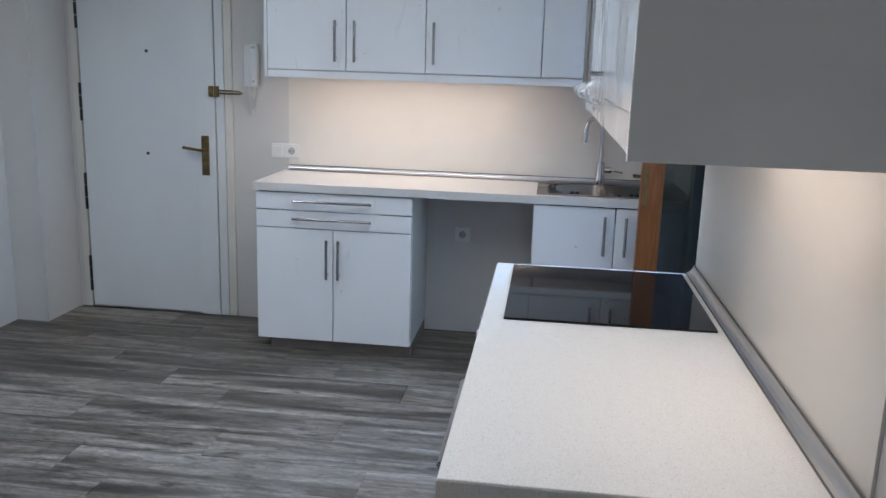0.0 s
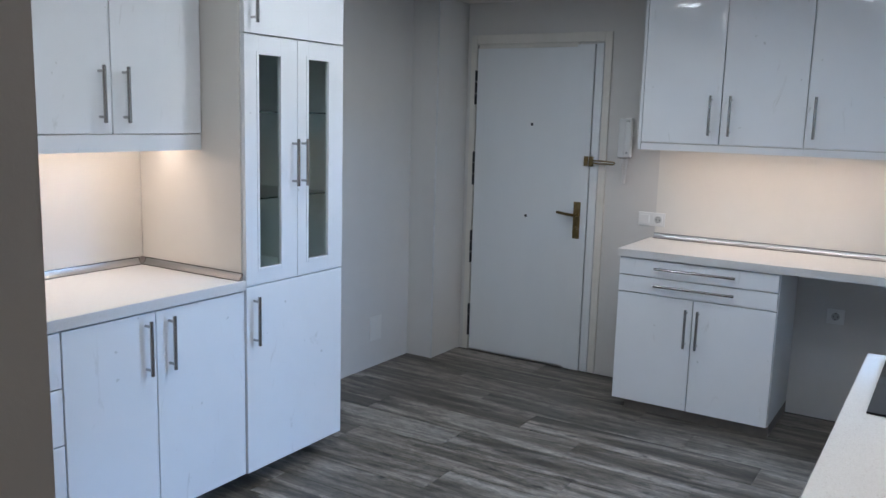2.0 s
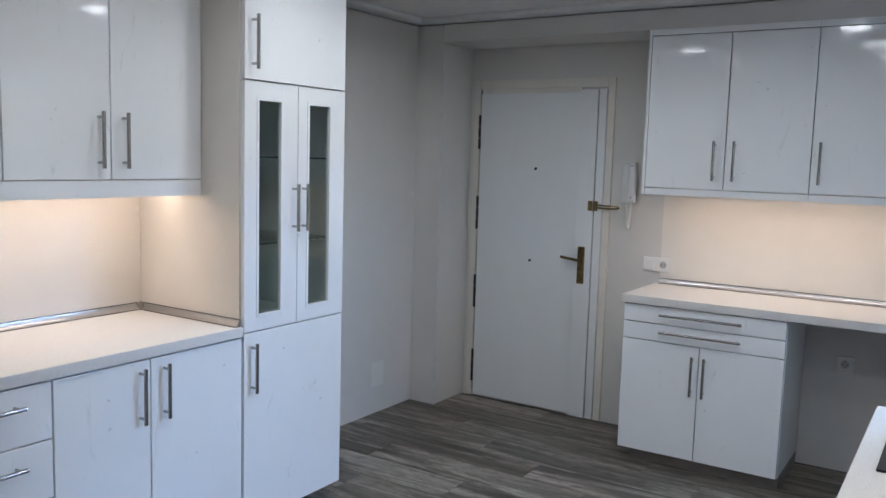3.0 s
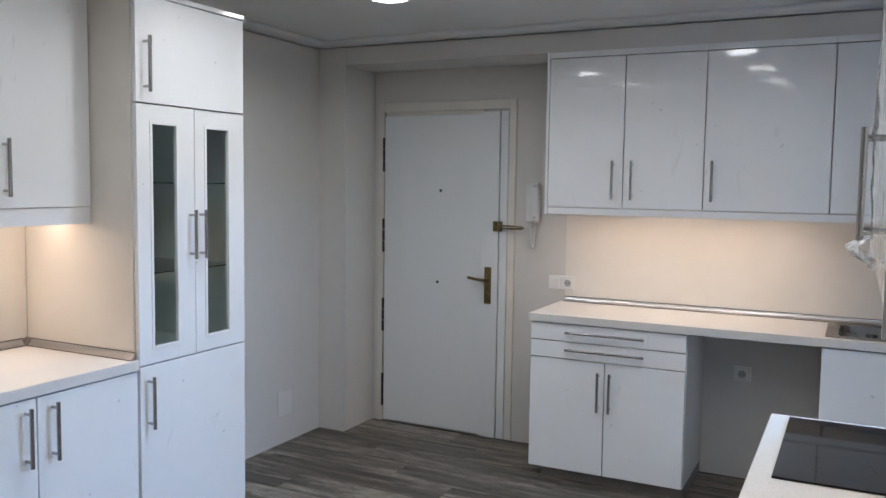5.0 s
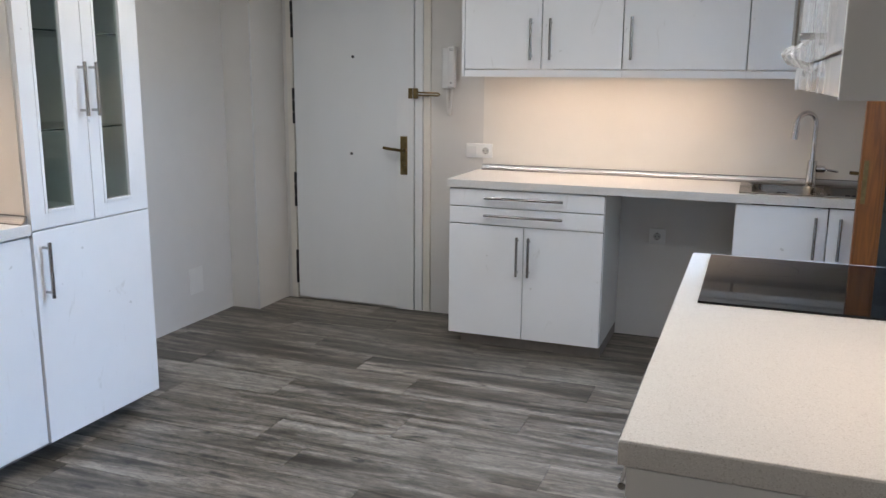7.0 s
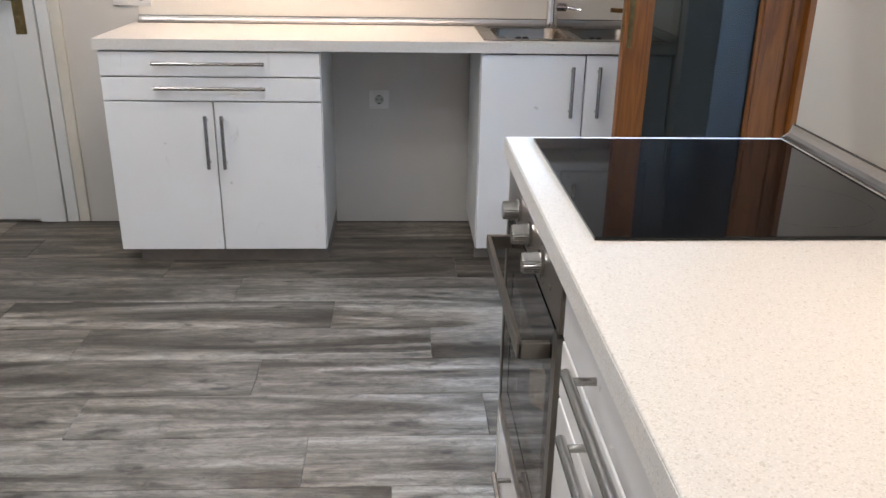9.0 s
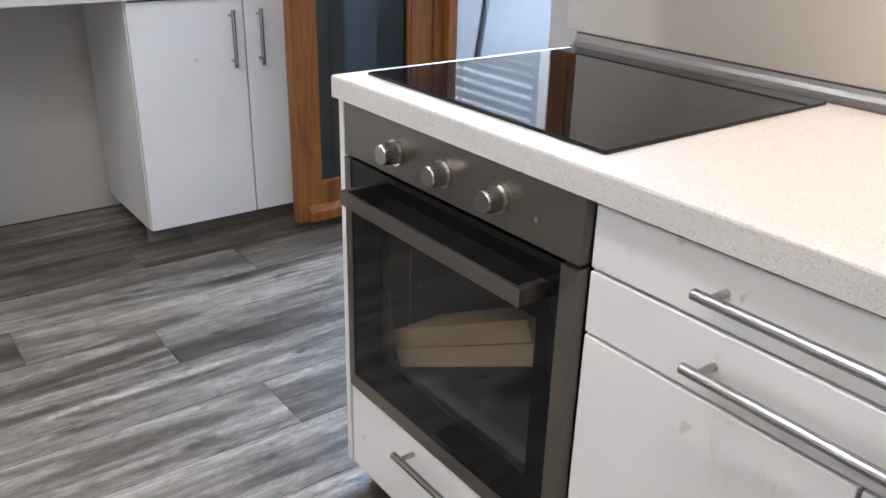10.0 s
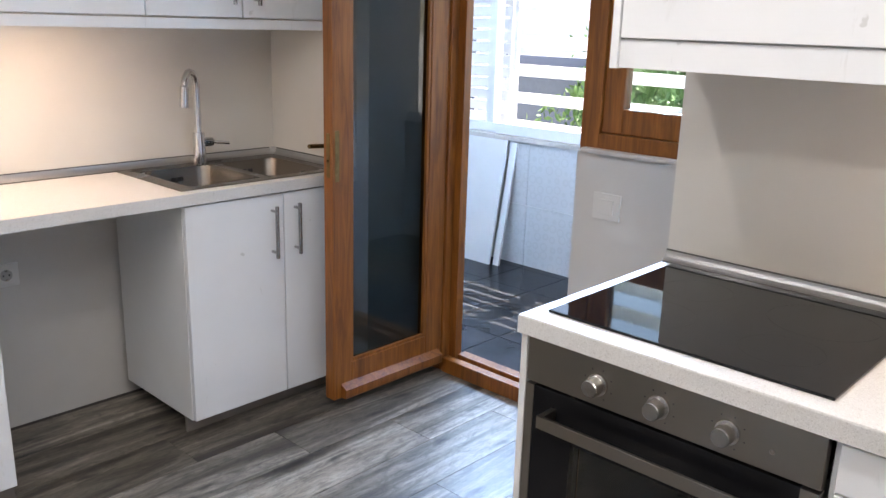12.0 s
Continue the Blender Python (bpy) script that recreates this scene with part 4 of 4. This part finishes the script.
led_strip((-1.27, -3.6, 1.425), (-1.27, -2.52, 1.425), STRIP_W * 1.1, "warm LED strip under the cabinets beside the tall unit")

# ---------------------------------------------------------------- front door
DY = WY - 0.012
d = thing("door_1", (-0.82, WY, 0), "white armoured front door, closed, brass fittings", "door", kind="structure")
DL, DR, DT = -1.190, -0.50, 1.956
part("leaf", box(DL, DR, DY - 0.012, WY - 0.001, 0.012, DT, 0.002), DOORWHITE, d)
part("lock_stile", box(DR - 0.012, DR + 0.098, DY - 0.024, WY - 0.001, 0.003, 1.968, 0.002), DOORWHITE, d)
part("closing_stile", box(DR + 0.104, DR + 0.150, DY - 0.018, WY - 0.001, 0.003, 1.972, 0.002), DOORWHITE, d)
fr = bmesh.new()
add_box(fr, DL - 0.052, DL - 0.012, WY - 0.022, WY - 0.0005, 0.0, 2.04, 0.003)
add_box(fr, DR + 0.152, DR + 0.195, WY - 0.020, WY - 0.0005, 0.0, 2.04, 0.003)
add_box(fr, DL - 0.012, DR + 0.152, WY - 0.020, WY - 0.0005, 1.984, 2.04, 0.003)
add_box(fr, DL - 0.002, DR - 0.012, WY - 0.011, WY - 0.0005, 1.9575, 1.984, 0.001)
part("door_frame", fr, FRAMECREAM, d, "cream painted frame")
# black strip puts the shade of the hinge-side gap into colour
part("door_frame", boxes([(DL - 0.011, DL - 0.002, WY - 0.005, WY - 0.0007, 0.01, 1.98)]), BLACK, d, "black strip for the shade of the gap beside the leaf")
for z in (0.20, 0.69, 1.20, 1.71):
    bm = bmesh.new()
    hx = DL - 0.009
    for k in range(3):
        add_rod(bm, (hx, DY - 0.012, z - 0.10 + k * 0.072), (hx, DY - 0.012, z - 0.032 + k * 0.072), 0.008, 12, None, 0.001)
    part("hinge", bm, BLACK, d, "black pin hinge")
bm = rod((-0.792, DY - 0.010, 1.497), (-0.792, DY - 0.016, 1.497), 0.009, 16)
part("peephole", bm, BLACK, d, "dark peephole")
part("peephole", rod((-0.808, DY - 0.010, 0.931), (-0.808, DY - 0.016, 0.931), 0.009, 16), BLACK, d, "dark lower bolt cap")
part("cap_disc", rod((DR + 0.06, DY - 0.022, 1.925), (DR + 0.06, DY - 0.026, 1.925), 0.022, 24), DOORWHITE, d)
px = -0.462
bm = box(px - 0.022, px + 0.022, DY - 0.030, DY - 0.022, 0.822, 1.045, 0.0038, 3)
pl = part("lock_plate", bm, BRASS, d, "aged brass lock plate")
bm = bmesh.new()
add_rod(bm, (px, DY - 0.028, 0.965), (px, DY - 0.065, 0.965), 0.010, 16)
add_tube(bm, [(px, DY - 0.062, 0.965), (px - 0.03, DY - 0.064, 0.968), (px - 0.07, DY - 0.064, 0.972), (px - 0.105, DY - 0.058, 0.976), (px - 0.118, DY - 0.054, 0.977)], 0.0085, 12)
part("lever", bm, BRASS, pl, "curved brass lever handle")
bm = bmesh.new()
add_rod(bm, (px, DY - 0.029, 0.885), (px, DY - 0.040, 0.885), 0.011, 16)
part("keyhole", bm, BRASS, pl)
bm = bmesh.new()
add_box(bm, DR + 0.068, DR + 0.092, DY - 0.034, DY - 0.022, 1.262, 1.320, 0.003)
g = part("guard_plate", bm, BRASS, d, "brass door guard plate")
bm = bmesh.new()
add_box(bm, DR + 0.100, DR + 0.124, DY - 0.040, DY - 0.016, 1.262, 1.320, 0.003)
add_tube(bm, [(DR + 0.112, DY - 0.036, 1.297), (DR + 0.18, DY - 0.046, 1.297), (DR + 0.255, DY - 0.046, 1.295), (DR + 0.268, DY - 0.046, 1.288), (DR + 0.255, DY - 0.046, 1.281), (DR + 0.18, DY - 0.046, 1.281), (DR + 0.112, DY - 0.036, 1.283)], 0.005, 10)
part("guard_arm", bm, BRASS, g, "folded brass guard arm")

# intercom handset
i = thing("intercom", (-0.185, WY, 1.43), "white wall intercom handset with a coiled cord", "intercom")
part("base", box(-0.235, -0.155, WY - 0.026, WY - 0.0005, 1.322, 1.545, 0.006, 3), PLASTIC, i)
hs = part("handset", box(-0.186, -0.146, WY - 0.062, WY - 0.024, 1.330, 1.552, 0.010, 3), PLASTIC, i)
part("grille", boxes([(-0.178, -0.154, WY - 0.0635, WY - 0.0615, 1.527, 1.533), (-0.179, -0.153, WY - 0.0635, WY - 0.0615, 1.536, 1.540)]), PLASTICG, hs)
part("button", rod((-0.166, WY - 0.061, 1.352), (-0.166, WY - 0.065, 1.352), 0.007, 16), PLASTICG, hs, "small grey button")
cord = []
for k in range(0, 170):
    u = k / 169
    zc = 1.325 - 0.15 * math.sin(math.pi * min(1, u * 1.0)) * 1.0
    xc = -0.205 + 0.03 * u
    cord.append((xc + 0.007 * math.cos(k * 1.1), WY - 0.02 + 0.007 * math.sin(k * 1.1), zc - (0.003 if k % 2 else 0)))
part("cord", add_tube(bmesh.new(), cord, 0.0026, 6), PLASTIC, i, "white coiled cord")


def socket(name, x, z, w, hgt, label, gangs):
    """Wall plate flush on the back wall; gangs: 's' switch, 'p' plug."""
    yw = WY - (0.0005 if x < 0.0 or z < 0.8 else 0.005)
    s = thing(name, (x, yw, z), label, "wall socket")
    part("plate", box(x - w / 2, x + w / 2, yw - 0.010, yw, z - hgt / 2, z + hgt / 2, 0.003, 2), PLASTIC, s)
    n = len(gangs)
    for k, g in enumerate(gangs):
        cx = x + w * ((k + 0.5) / n - 0.5)
        if g == "s":
            part("rocker", box(cx - 0.026, cx + 0.026, yw - 0.014, yw - 0.009, z - 0.027, z + 0.027, 0.002), PLASTIC, s)
        else:
            part("insert", box(cx - 0.027, cx + 0.027, yw - 0.012, yw - 0.009, z - 0.027, z + 0.027, 0.002), PLASTIC, s)
            bm = bmesh.new()
            r = bmesh.ops.create_cone(bm, cap_ends=True, segments=24, radius1=0.02, radius2=0.02, depth=0.002, matrix=Matrix.Translation((cx, yw - 0.0125, z)) @ Matrix.Rotation(radians(90), 4, "X"))
            pp = part("well", bm, PLASTICG, s, "recessed plug well")
            part("pin_hole", boxes([(cx - 0.012, cx - 0.007, yw - 0.0145, yw - 0.0132, z - 0.003, z + 0.003), (cx + 0.007, cx + 0.012, yw - 0.0145, yw - 0.0132, z - 0.003, z + 0.003)]), DARKPL, pp)
            for ez in (0.014, -0.019):
                part("earth_clip", box(cx - 0.004, cx + 0.004, yw - 0.0145, yw - 0.0132, z + ez, z + ez + 0.005), CHROME, pp)


socket("wall_socket", -0.010, 0.978, 0.155, 0.078, "white double plate with switch and socket", "sp")
socket("wall_socket", 1.0, 0.558, 0.085, 0.082, "white single socket in the appliance gap", "p")
bp = thing("blank_plate", (LX, -0.795, 0.24), "white blank cover plate low on the wall", "wall plate")
part("plate", box(LX, LX + 0.005, -0.855, -0.735, 0.165, 0.315, 0.002), SWITCHPL, bp)

# ---------------------------------------------------------------- balcony door and window
# fixed frame
w = thing("door_2", (DX + 0.04, -1.08, 0), "varnished pine balcony door standing open inwards", "door", kind="structure")
HY = -0.772
part("jamb", boxes([(DX - 0.005, DX + 0.035, -0.800, -0.70, 0.0, 2.16), (DX + 0.035, DX + 0.075, -0.835, -0.70, 0.0, 2.16)], 0.003), WOOD, w, "varnished pine door jamb")
part("threshold", boxes([(DX - 0.012, DX + 0.03, -1.404, -0.801, 0.0, 0.062), (DX + 0.03, DX + 0.05, -1.404, -0.836, 0.0, 0.044), (DX + 0.05, DX + 0.10, -1.404, -0.836, 0.0, 0.070)], 0.003), WOOD, w, "varnished pine threshold with a track groove")
part("head", box(DX, DX + 0.075, -1.404, -0.836, 2.09, 2.16, 0.003), WOOD, w)
# the leaf, opened square to the wall
L0, L1 = 1.868, DX - 0.007
ly0, ly1 = HY - 0.018, HY + 0.030
bm = bmesh.new()
add_box(bm, L0, L0 + 0.088, ly0, ly1, 0.045, 2.10, 0.004)
add_box(bm, L1 - 0.095, L1, ly0, ly1, 0.045, 2.10, 0.004)
add_box(bm, L0 + 0.088, L1 - 0.095, ly0, ly1, 0.045, 0.178, 0.004)
add_box(bm, L0 + 0.088, L1 - 0.095, ly0, ly1, 2.0, 2.10, 0.004)
lf = part("leaf", bm, WOOD, w, "pine leaf with a full-height pane")
bm = bmesh.new()
gx0, gx1 = L0 + 0.088, L1 - 0.095
for it in ((gx0, gx0 + 0.012, ly0 + 0.004, ly0 + 0.018, 0.178, 2.0), (gx1 - 0.012, gx1, ly0 + 0.004, ly0 + 0.018, 0.178, 2.0), (gx0 + 0.012, gx1 - 0.012, ly0 + 0.004, ly0 + 0.018, 0.178, 0.190), (gx0 + 0.012, gx1 - 0.012, ly0 + 0.004, ly0 + 0.018, 1.988, 2.0)):
    add_box(bm, *it, 0.002)
part("bead", bm, WOOD, lf)
p = part("pane", box(gx0, gx1, ly0 + 0.020, ly0 + 0.026, 0.178, 2.0), DOORGLASS, lf, "clear glass pane")
# weather bar, sloped
bm = bmesh.new()
prof = [(0, 0.050), (-0.028, 0.050), (-0.031, 0.056), (-0.031, 0.086), (0, 0.104)]
r = [[bm.verts.new((x, ly0 + u, z)) for u, z in prof] for x in (L0 + 0.035, L1 - 0.02)]
for k in range(5):
    j = (k + 1) % 5
    bm.faces.new((r[0][k], r[0][j], r[1][j], r[1][k]))
bm.faces.new(r[0][::-1])
bm.faces.new(r[1])
part("weather_bar", bm, WOOD, lf, "sloped wooden weather bar")
part("edge_plate", box(L0 - 0.002, L0 + 0.0005, HY - 0.004, HY + 0.012, 0.895, 1.05, 0.0005), BRASS, lf, "brass lock strip on the leaf's edge")
part("edge_plate", box(L0 + 0.012, L0 + 0.030, ly0 - 0.002, ly0 + 0.0005, 0.88, 1.06, 0.0005), BRASS, lf, "brass lock plate")
bm = rod((L0 + 0.045, ly1, 0.995), (L0 + 0.045, ly1 + 0.045, 0.995), 0.009, 14)
add_tube(bm, [(L0 + 0.045, ly1 + 0.042, 0.995), (L0 + 0.0, ly1 + 0.046, 0.997), (L0 - 0.03, ly1 + 0.043, 0.999)], 0.008, 12)
part("handle", bm, BRASS, lf, "brass lever handle")

# window
w = thing("window_1", (DX + 0.05, -1.8, 1.02), "varnished pine window beside the balcony door", "window", kind="structure")
WX = DX + 0.012
part("window_frame", boxes([(WX, WX + 0.075, -1.478, -1.404, 1.021, 2.16), (WX, WX + 0.075, -2.063, -1.478, 1.021, 1.085), (WX, WX + 0.075, -2.063, -1.478, 2.09, 2.16)], 0.004), WOOD, w)
sa = part("sash", boxes([(WX + 0.012, WX + 0.06, -1.556, -1.479, 1.086, 2.088), (WX + 0.012, WX + 0.06, -2.062, -1.556, 1.086, 1.172), (WX + 0.012, WX + 0.06, -2.062, -1.556, 2.0, 2.088)], 0.005), WOOD, w)
p = part("pane", box(WX + 0.03, WX + 0.036, -2.06, -1.556, 1.172, 2.0), GLASS, w, "clear glass pane")
p.visible_shadow = False
part("window_sill", box(DX - 0.022, DX + 0.012, -2.063, -1.43, 1.0205, 1.034, 0.002), STONE, w, "thin pale marble sill")
sw = thing("light_switch", (DX, -1.54, 0.84), "white square light switch beside the balcony door", "light switch")
part("plate", box(DX - 0.009, DX - 0.0005, -1.595, -1.488, 0.795, 0.888, 0.003), SWITCHPL, sw)
part("rocker", box(DX - 0.013, DX - 0.008, -1.570, -1.513, 0.815, 0.868, 0.002), SWITCHPL, sw)

# ---------------------------------------------------------------- terrace
TXO = 4.03      # outer parapet, inner face
solid("terrace_floor", box(2.62, TXO + 0.25, -2.62, 2.4, -0.14, -0.024), GROUT, "dark terrace floor of black tiles", "floor", "structure")
wall("wall_terrace_parapet", box(TXO, TXO + 0.12, -2.62, 2.4, -0.03, 0.745), PLASTIC, "low terrace wall faced with patterned tiles")
wall("wall_terrace_ends", boxes([(2.62, TXO + 0.12, 2.4, 2.52, -0.03, 2.6), (2.62, TXO + 0.12, -2.74, -2.62, -0.03, 2.6)]), PAINT, "pale end walls of the terrace")
wall("wall_terrace_inner", boxes([(2.50, 2.625, WY, 2.4, -0.03, 2.6)]), PAINT, "pale outside wall of the kitchen")
# unseen slab, added with an overhang that blocks the high sun
solid("terrace_ceiling", box(2.625, TXO + 0.50, -2.74, 2.52, 2.5, 2.62), CEILP, "unseen white soffit over the terrace, reaching out against the high sun", "ceiling", "structure")
solid("window_sill", box(TXO - 0.03, TXO + 0.14, -2.62, 2.4, 0.745, 0.772, 0.003), STONE, "pale stone sill under the terrace windows", "window sill", "structure")

w = thing("window_2", (TXO + 0.05, -0.3, 0.772), "white aluminium sliding windows round the terrace", "window", kind="structure")
bm = bmesh.new()
add_box(bm, TXO + 0.02, TXO + 0.10, -2.62, 2.4, 0.773, 0.835, 0.003)
add_box(bm, TXO + 0.02, TXO + 0.10, -2.62, 2.4, 2.44, 2.5, 0.003)
part("window_frame", bm, WHITEALU, w)
for py in (-1.95, -0.45, 0.32, 1.75):
    part("mullion", box(TXO + 0.025, TXO + 0.095, py, py + (0.10 if py == -0.45 else 0.06), 0.835, 2.44, 0.003), WHITEALU, w)

lv = thing("louvre_screen", (TXO + 0.30, 0, 0.75), "white horizontal sun louvres outside the terrace", "louvre")
k = 0
z = 0.80
while z < 2.46:
    bm = bmesh.new()
    w0, tilt = 0.041, radians(LOUVRE_TILT)
    prof = [(math.cos(tilt) * u - math.sin(tilt) * v, math.sin(tilt) * u + math.cos(tilt) * v) for u, v in ((-w0, -0.002), (-w0 * 0.5, -0.006), (w0 * 0.5, -0.006), (w0, -0.002), (w0, 0.002), (w0 * 0.5, 0.006), (-w0 * 0.5, 0.006), (-w0, 0.002))]
    r = [[bm.verts.new((TXO + 0.30 + u, y, z + v)) for u, v in prof] for y in (-2.62, 0.36)]
    for q in range(8):
        j = (q + 1) % 8
        bm.faces.new((r[0][q], r[0][j], r[1][j], r[1][q]))
    bm.faces.new(r[0][::-1])
    bm.faces.new(r[1])
    part("slat", bm, WHITEALU, lv)
    z += LOUVRE_PITCH
for py in (-2.57, -1.5, 0.365):
    part("post", box(TXO + 0.285, TXO + 0.315, py, py + 0.03, 0.70, 2.4995), WHITEALU, lv)
    part("bracket", box(TXO + 0.119, TXO + 0.286, py, py + 0.03, 0.70, 0.73), WHITEALU, lv)
lv2 = thing("louvre_shutter", (TXO + 0.30, 1.2, 0.75), "closed white louvre shutter at the terrace end", "louvre")
z = 0.80
while z < 2.46:
    bm = bmesh.new()
    add_box(bm, TXO + 0.27, TXO + 0.285, 0.40, 2.4, z, z + 0.062, 0.004)
    part("slat", bm, WHITEALU, lv2)
    z += 0.075
for py in (0.41, 1.4, 2.36):
    part("post", box(TXO + 0.286, TXO + 0.315, py, py + 0.03, 0.70, 2.4995), WHITEALU, lv2)
    part("bracket", box(TXO + 0.119, TXO + 0.287, py, py + 0.03, 0.70, 0.73), WHITEALU, lv2)

# white boards leaning on the parapet
for k, (yy, ww, col) in enumerate(((0.15, 0.56, "wide"), (0.09, 0.045, "narrow"), (0.79, 0.39, "tall"))):
    bm = box(-0.008, 0.008, 0, ww, 0, 0.78, 0.001)
    b = solid("board", bm, CARCASS, "%s white board leaning on the terrace wall" % col, "board", group="leaning boards")
    b.matrix_world = pose(TXO - 0.155 + 0.02 * (k == 1), yy, -0.022, 0, 10.0, 0)

# ---------------------------------------------------------------- distance
solid("ground", box(-400, 600, -500, 500, -9.2, -9.0), GROUND, "pale ground far below", "ground", "structure")


def far_house(x, y, wdt, dep, hgt, nw, ns, face, label):
    hs = thing("apartment_building", (x, y, -9), label, "building")
    part("wall", box(x, x + dep, y - wdt / 2, y + wdt / 2, -9, -9 + hgt), face, hs)
    part("roof", box(x - 0.3, x + dep + 0.3, y - wdt / 2 - 0.3, y + wdt / 2 + 0.3, -9 + hgt, -8.7 + hgt), face, hs)
    for a in range(nw):
        for b in range(ns):
            cy = y - wdt / 2 + wdt * (a + 0.5) / nw
            cz = -9 + hgt * (b + 0.5) / ns
            wn_ = part("window", box(x - 0.06, x + 0.02, cy - 0.7, cy + 0.7, cz - 0.8, cz + 0.7), WHITEALU, hs)
            part("pane", box(x - 0.08, x - 0.055, cy - 0.6, cy + 0.6, cz - 0.7, cz + 0.6), FACADEDARK, wn_)


far_house(26, 26.5, 15, 10, 17, 6, 6, FACADE, "pale rendered apartment building across the street")
far_house(40, -6, 18, 10, 11, 5, 4, FACADE, "pale rendered low building far across the street")
far_house(20, 10.9, 3.6, 8, 9.25, 3, 5, FACADESHADE, "rendered house behind the street trees, blue shade put into its colour")


def far_tree(x, y, hgt, seed):
    rnd = random.Random(seed)
    t = thing("tree", (x, y, -9), "leafy green street tree outside", "tree", "street trees")
    bm = rod((x, y, -9), (x + 0.2, y, -9 + hgt * 0.6), 0.22, 10, 0.1)
    for k in range(7):
        a = rnd.uniform(0, 6.28)
        z0 = -9 + hgt * rnd.uniform(0.35, 0.6)
        add_rod(bm, (x + 0.1, y, z0), (x + 1.8 * math.cos(a), y + 1.8 * math.sin(a), z0 + hgt * 0.22), 0.08, 7, 0.03)
    part("trunk", bm, BARK, t)
    verts, faces = [], []
    for k in range(2600):
        a, b = rnd.uniform(0, 6.28), rnd.uniform(-1, 1)
        lump = 0.75 + 0.35 * math.sin(3 * a + seed) * math.cos(4 * b + seed)
        rr = 2.7 * lump * rnd.uniform(0.45, 1.0)
        c0 = Vector((x + rr * math.cos(a) * math.sqrt(1 - b * b), y + rr * math.sin(a) * math.sqrt(1 - b * b), -9 + hgt * 0.78 + rr * b * 1.1))
        q = Euler((rnd.uniform(0, 6), rnd.uniform(0, 6), rnd.uniform(0, 6))).to_matrix()
        i0 = len(verts)
        for u, v in ((-0.13, 0), (0, -0.06), (0.13, 0), (0, 0.06)):
            verts.append(c0 + q @ Vector((u, v, 0.02 if u else 0)))
        faces.append((i0, i0 + 1, i0 + 2, i0 + 3))
    me = bpy.data.meshes.new("crown")
    me.from_pydata([tuple(v) for v in verts], [], faces)
    me.materials.append(LEAF)
    ob = new("crown", me)
    ob.parent = t
    ob.matrix_parent_inverse = Matrix.Translation(-t.location)


for k, (x, y, hg) in enumerate(((17, 5.8, 11.5), (20, 8.8, 10.6), (16, 1.0, 10.5))):
    far_tree(x, y, hg, k + 3)

# ---------------------------------------------------------------- floor planks, tiles
rndp = random.Random(11)
meshes = {}


def piece_mesh(name, sx, sy, sz, material, ch):
    """A slab with a chamfered upper edge, origin at its middle top."""
    key = (name, round(sx, 3), round(sy, 3))
    if key not in meshes:
        x, y = sx / 2, sy / 2
        vs = [(-x, -y, -sz), (x, -y, -sz), (x, y, -sz), (-x, y, -sz), (-x, -y, -ch), (x, -y, -ch), (x, y, -ch), (-x, y, -ch)]
        vs += [(-x + ch, -y + ch, 0), (x - ch, -y + ch, 0), (x - ch, y - ch, 0), (-x + ch, y - ch, 0)]
        fs = [(0, 1, 5, 4), (1, 2, 6, 5), (2, 3, 7, 6), (3, 0, 4, 7), (4, 5, 9, 8), (5, 6, 10, 9), (6, 7, 11, 10), (7, 4, 8, 11), (8, 9, 10, 11)]
        me = bpy.data.meshes.new(name)
        me.from_pydata(vs, [], fs)
        me.materials.append(material)
        meshes[key] = me
    return meshes[key]


def place_piece(name, me, at, parent):
    ob = new(name, me)
    ob.parent = parent
    ob.location = at
    return ob


FX0, FX1 = LX, 2.47
PW, PL = 0.2125, 1.125
# where the end joints of the rows by the door and the oven lie; the other rows are staggered by chance
JOINTS = {8: -0.411, 7: 0.185, 6: 0.49, 5: -0.269, 4: 0.065, 3: -0.465, 2: 0.205, 1: -0.277, 0: -0.055, -1: 0.28}
for row in range(9, -27, -1):
    top = min(-2.04 + PW * row, WY + 0.02)
    low = max(-2.04 + PW * (row - 1), -7.5)
    xx = JOINTS.get(row, rndp.uniform(0, PL)) - 3 * PL
    while xx < FX1:
        a, b = max(xx, FX0), min(xx + PL, FX1)
        if b - a > 0.03:
            me = piece_mesh("plank", round(b - a - 0.0012, 3), round(top - low - 0.0012, 4), 0.006, PLANK, 0.0008)
            place_piece("plank", me, ((a + b) / 2, (top + low) / 2, 0.0), floor_base)
        xx += PL

tf = bpy.data.objects["terrace_floor"]
x = 2.64
while x < TXO - 0.02:
    y = -2.0
    while y < 2.2:
        b = min(x + 0.33, TXO)
        place_piece("tile", piece_mesh("tile", round(b - x - 0.004, 3), 0.326, 0.006, SLATE, 0.001), ((x + b) / 2, y + 0.165, -0.018), tf)
        y += 0.33
    x += 0.33
tp = bpy.data.objects["wall_terrace_parapet"]
y = -2.0
while y < 2.3:
    for z0, z1 in ((-0.02, 0.36), (0.362, 0.744)):
        me = bpy.data.meshes.get("facing_tile_%d" % int(z0 > 0))
        if me is None:
            bm = box(-0.004, 0.004, 0.0015, 0.3985, z0 + 0.001, z1 - 0.001, 0.001, 1)
            me = mesh_from("facing_tile_%d" % int(z0 > 0), bm, RINGTILE)
        place_piece("tile", me, (TXO - 0.002, y, 0), tp)
    y += 0.4
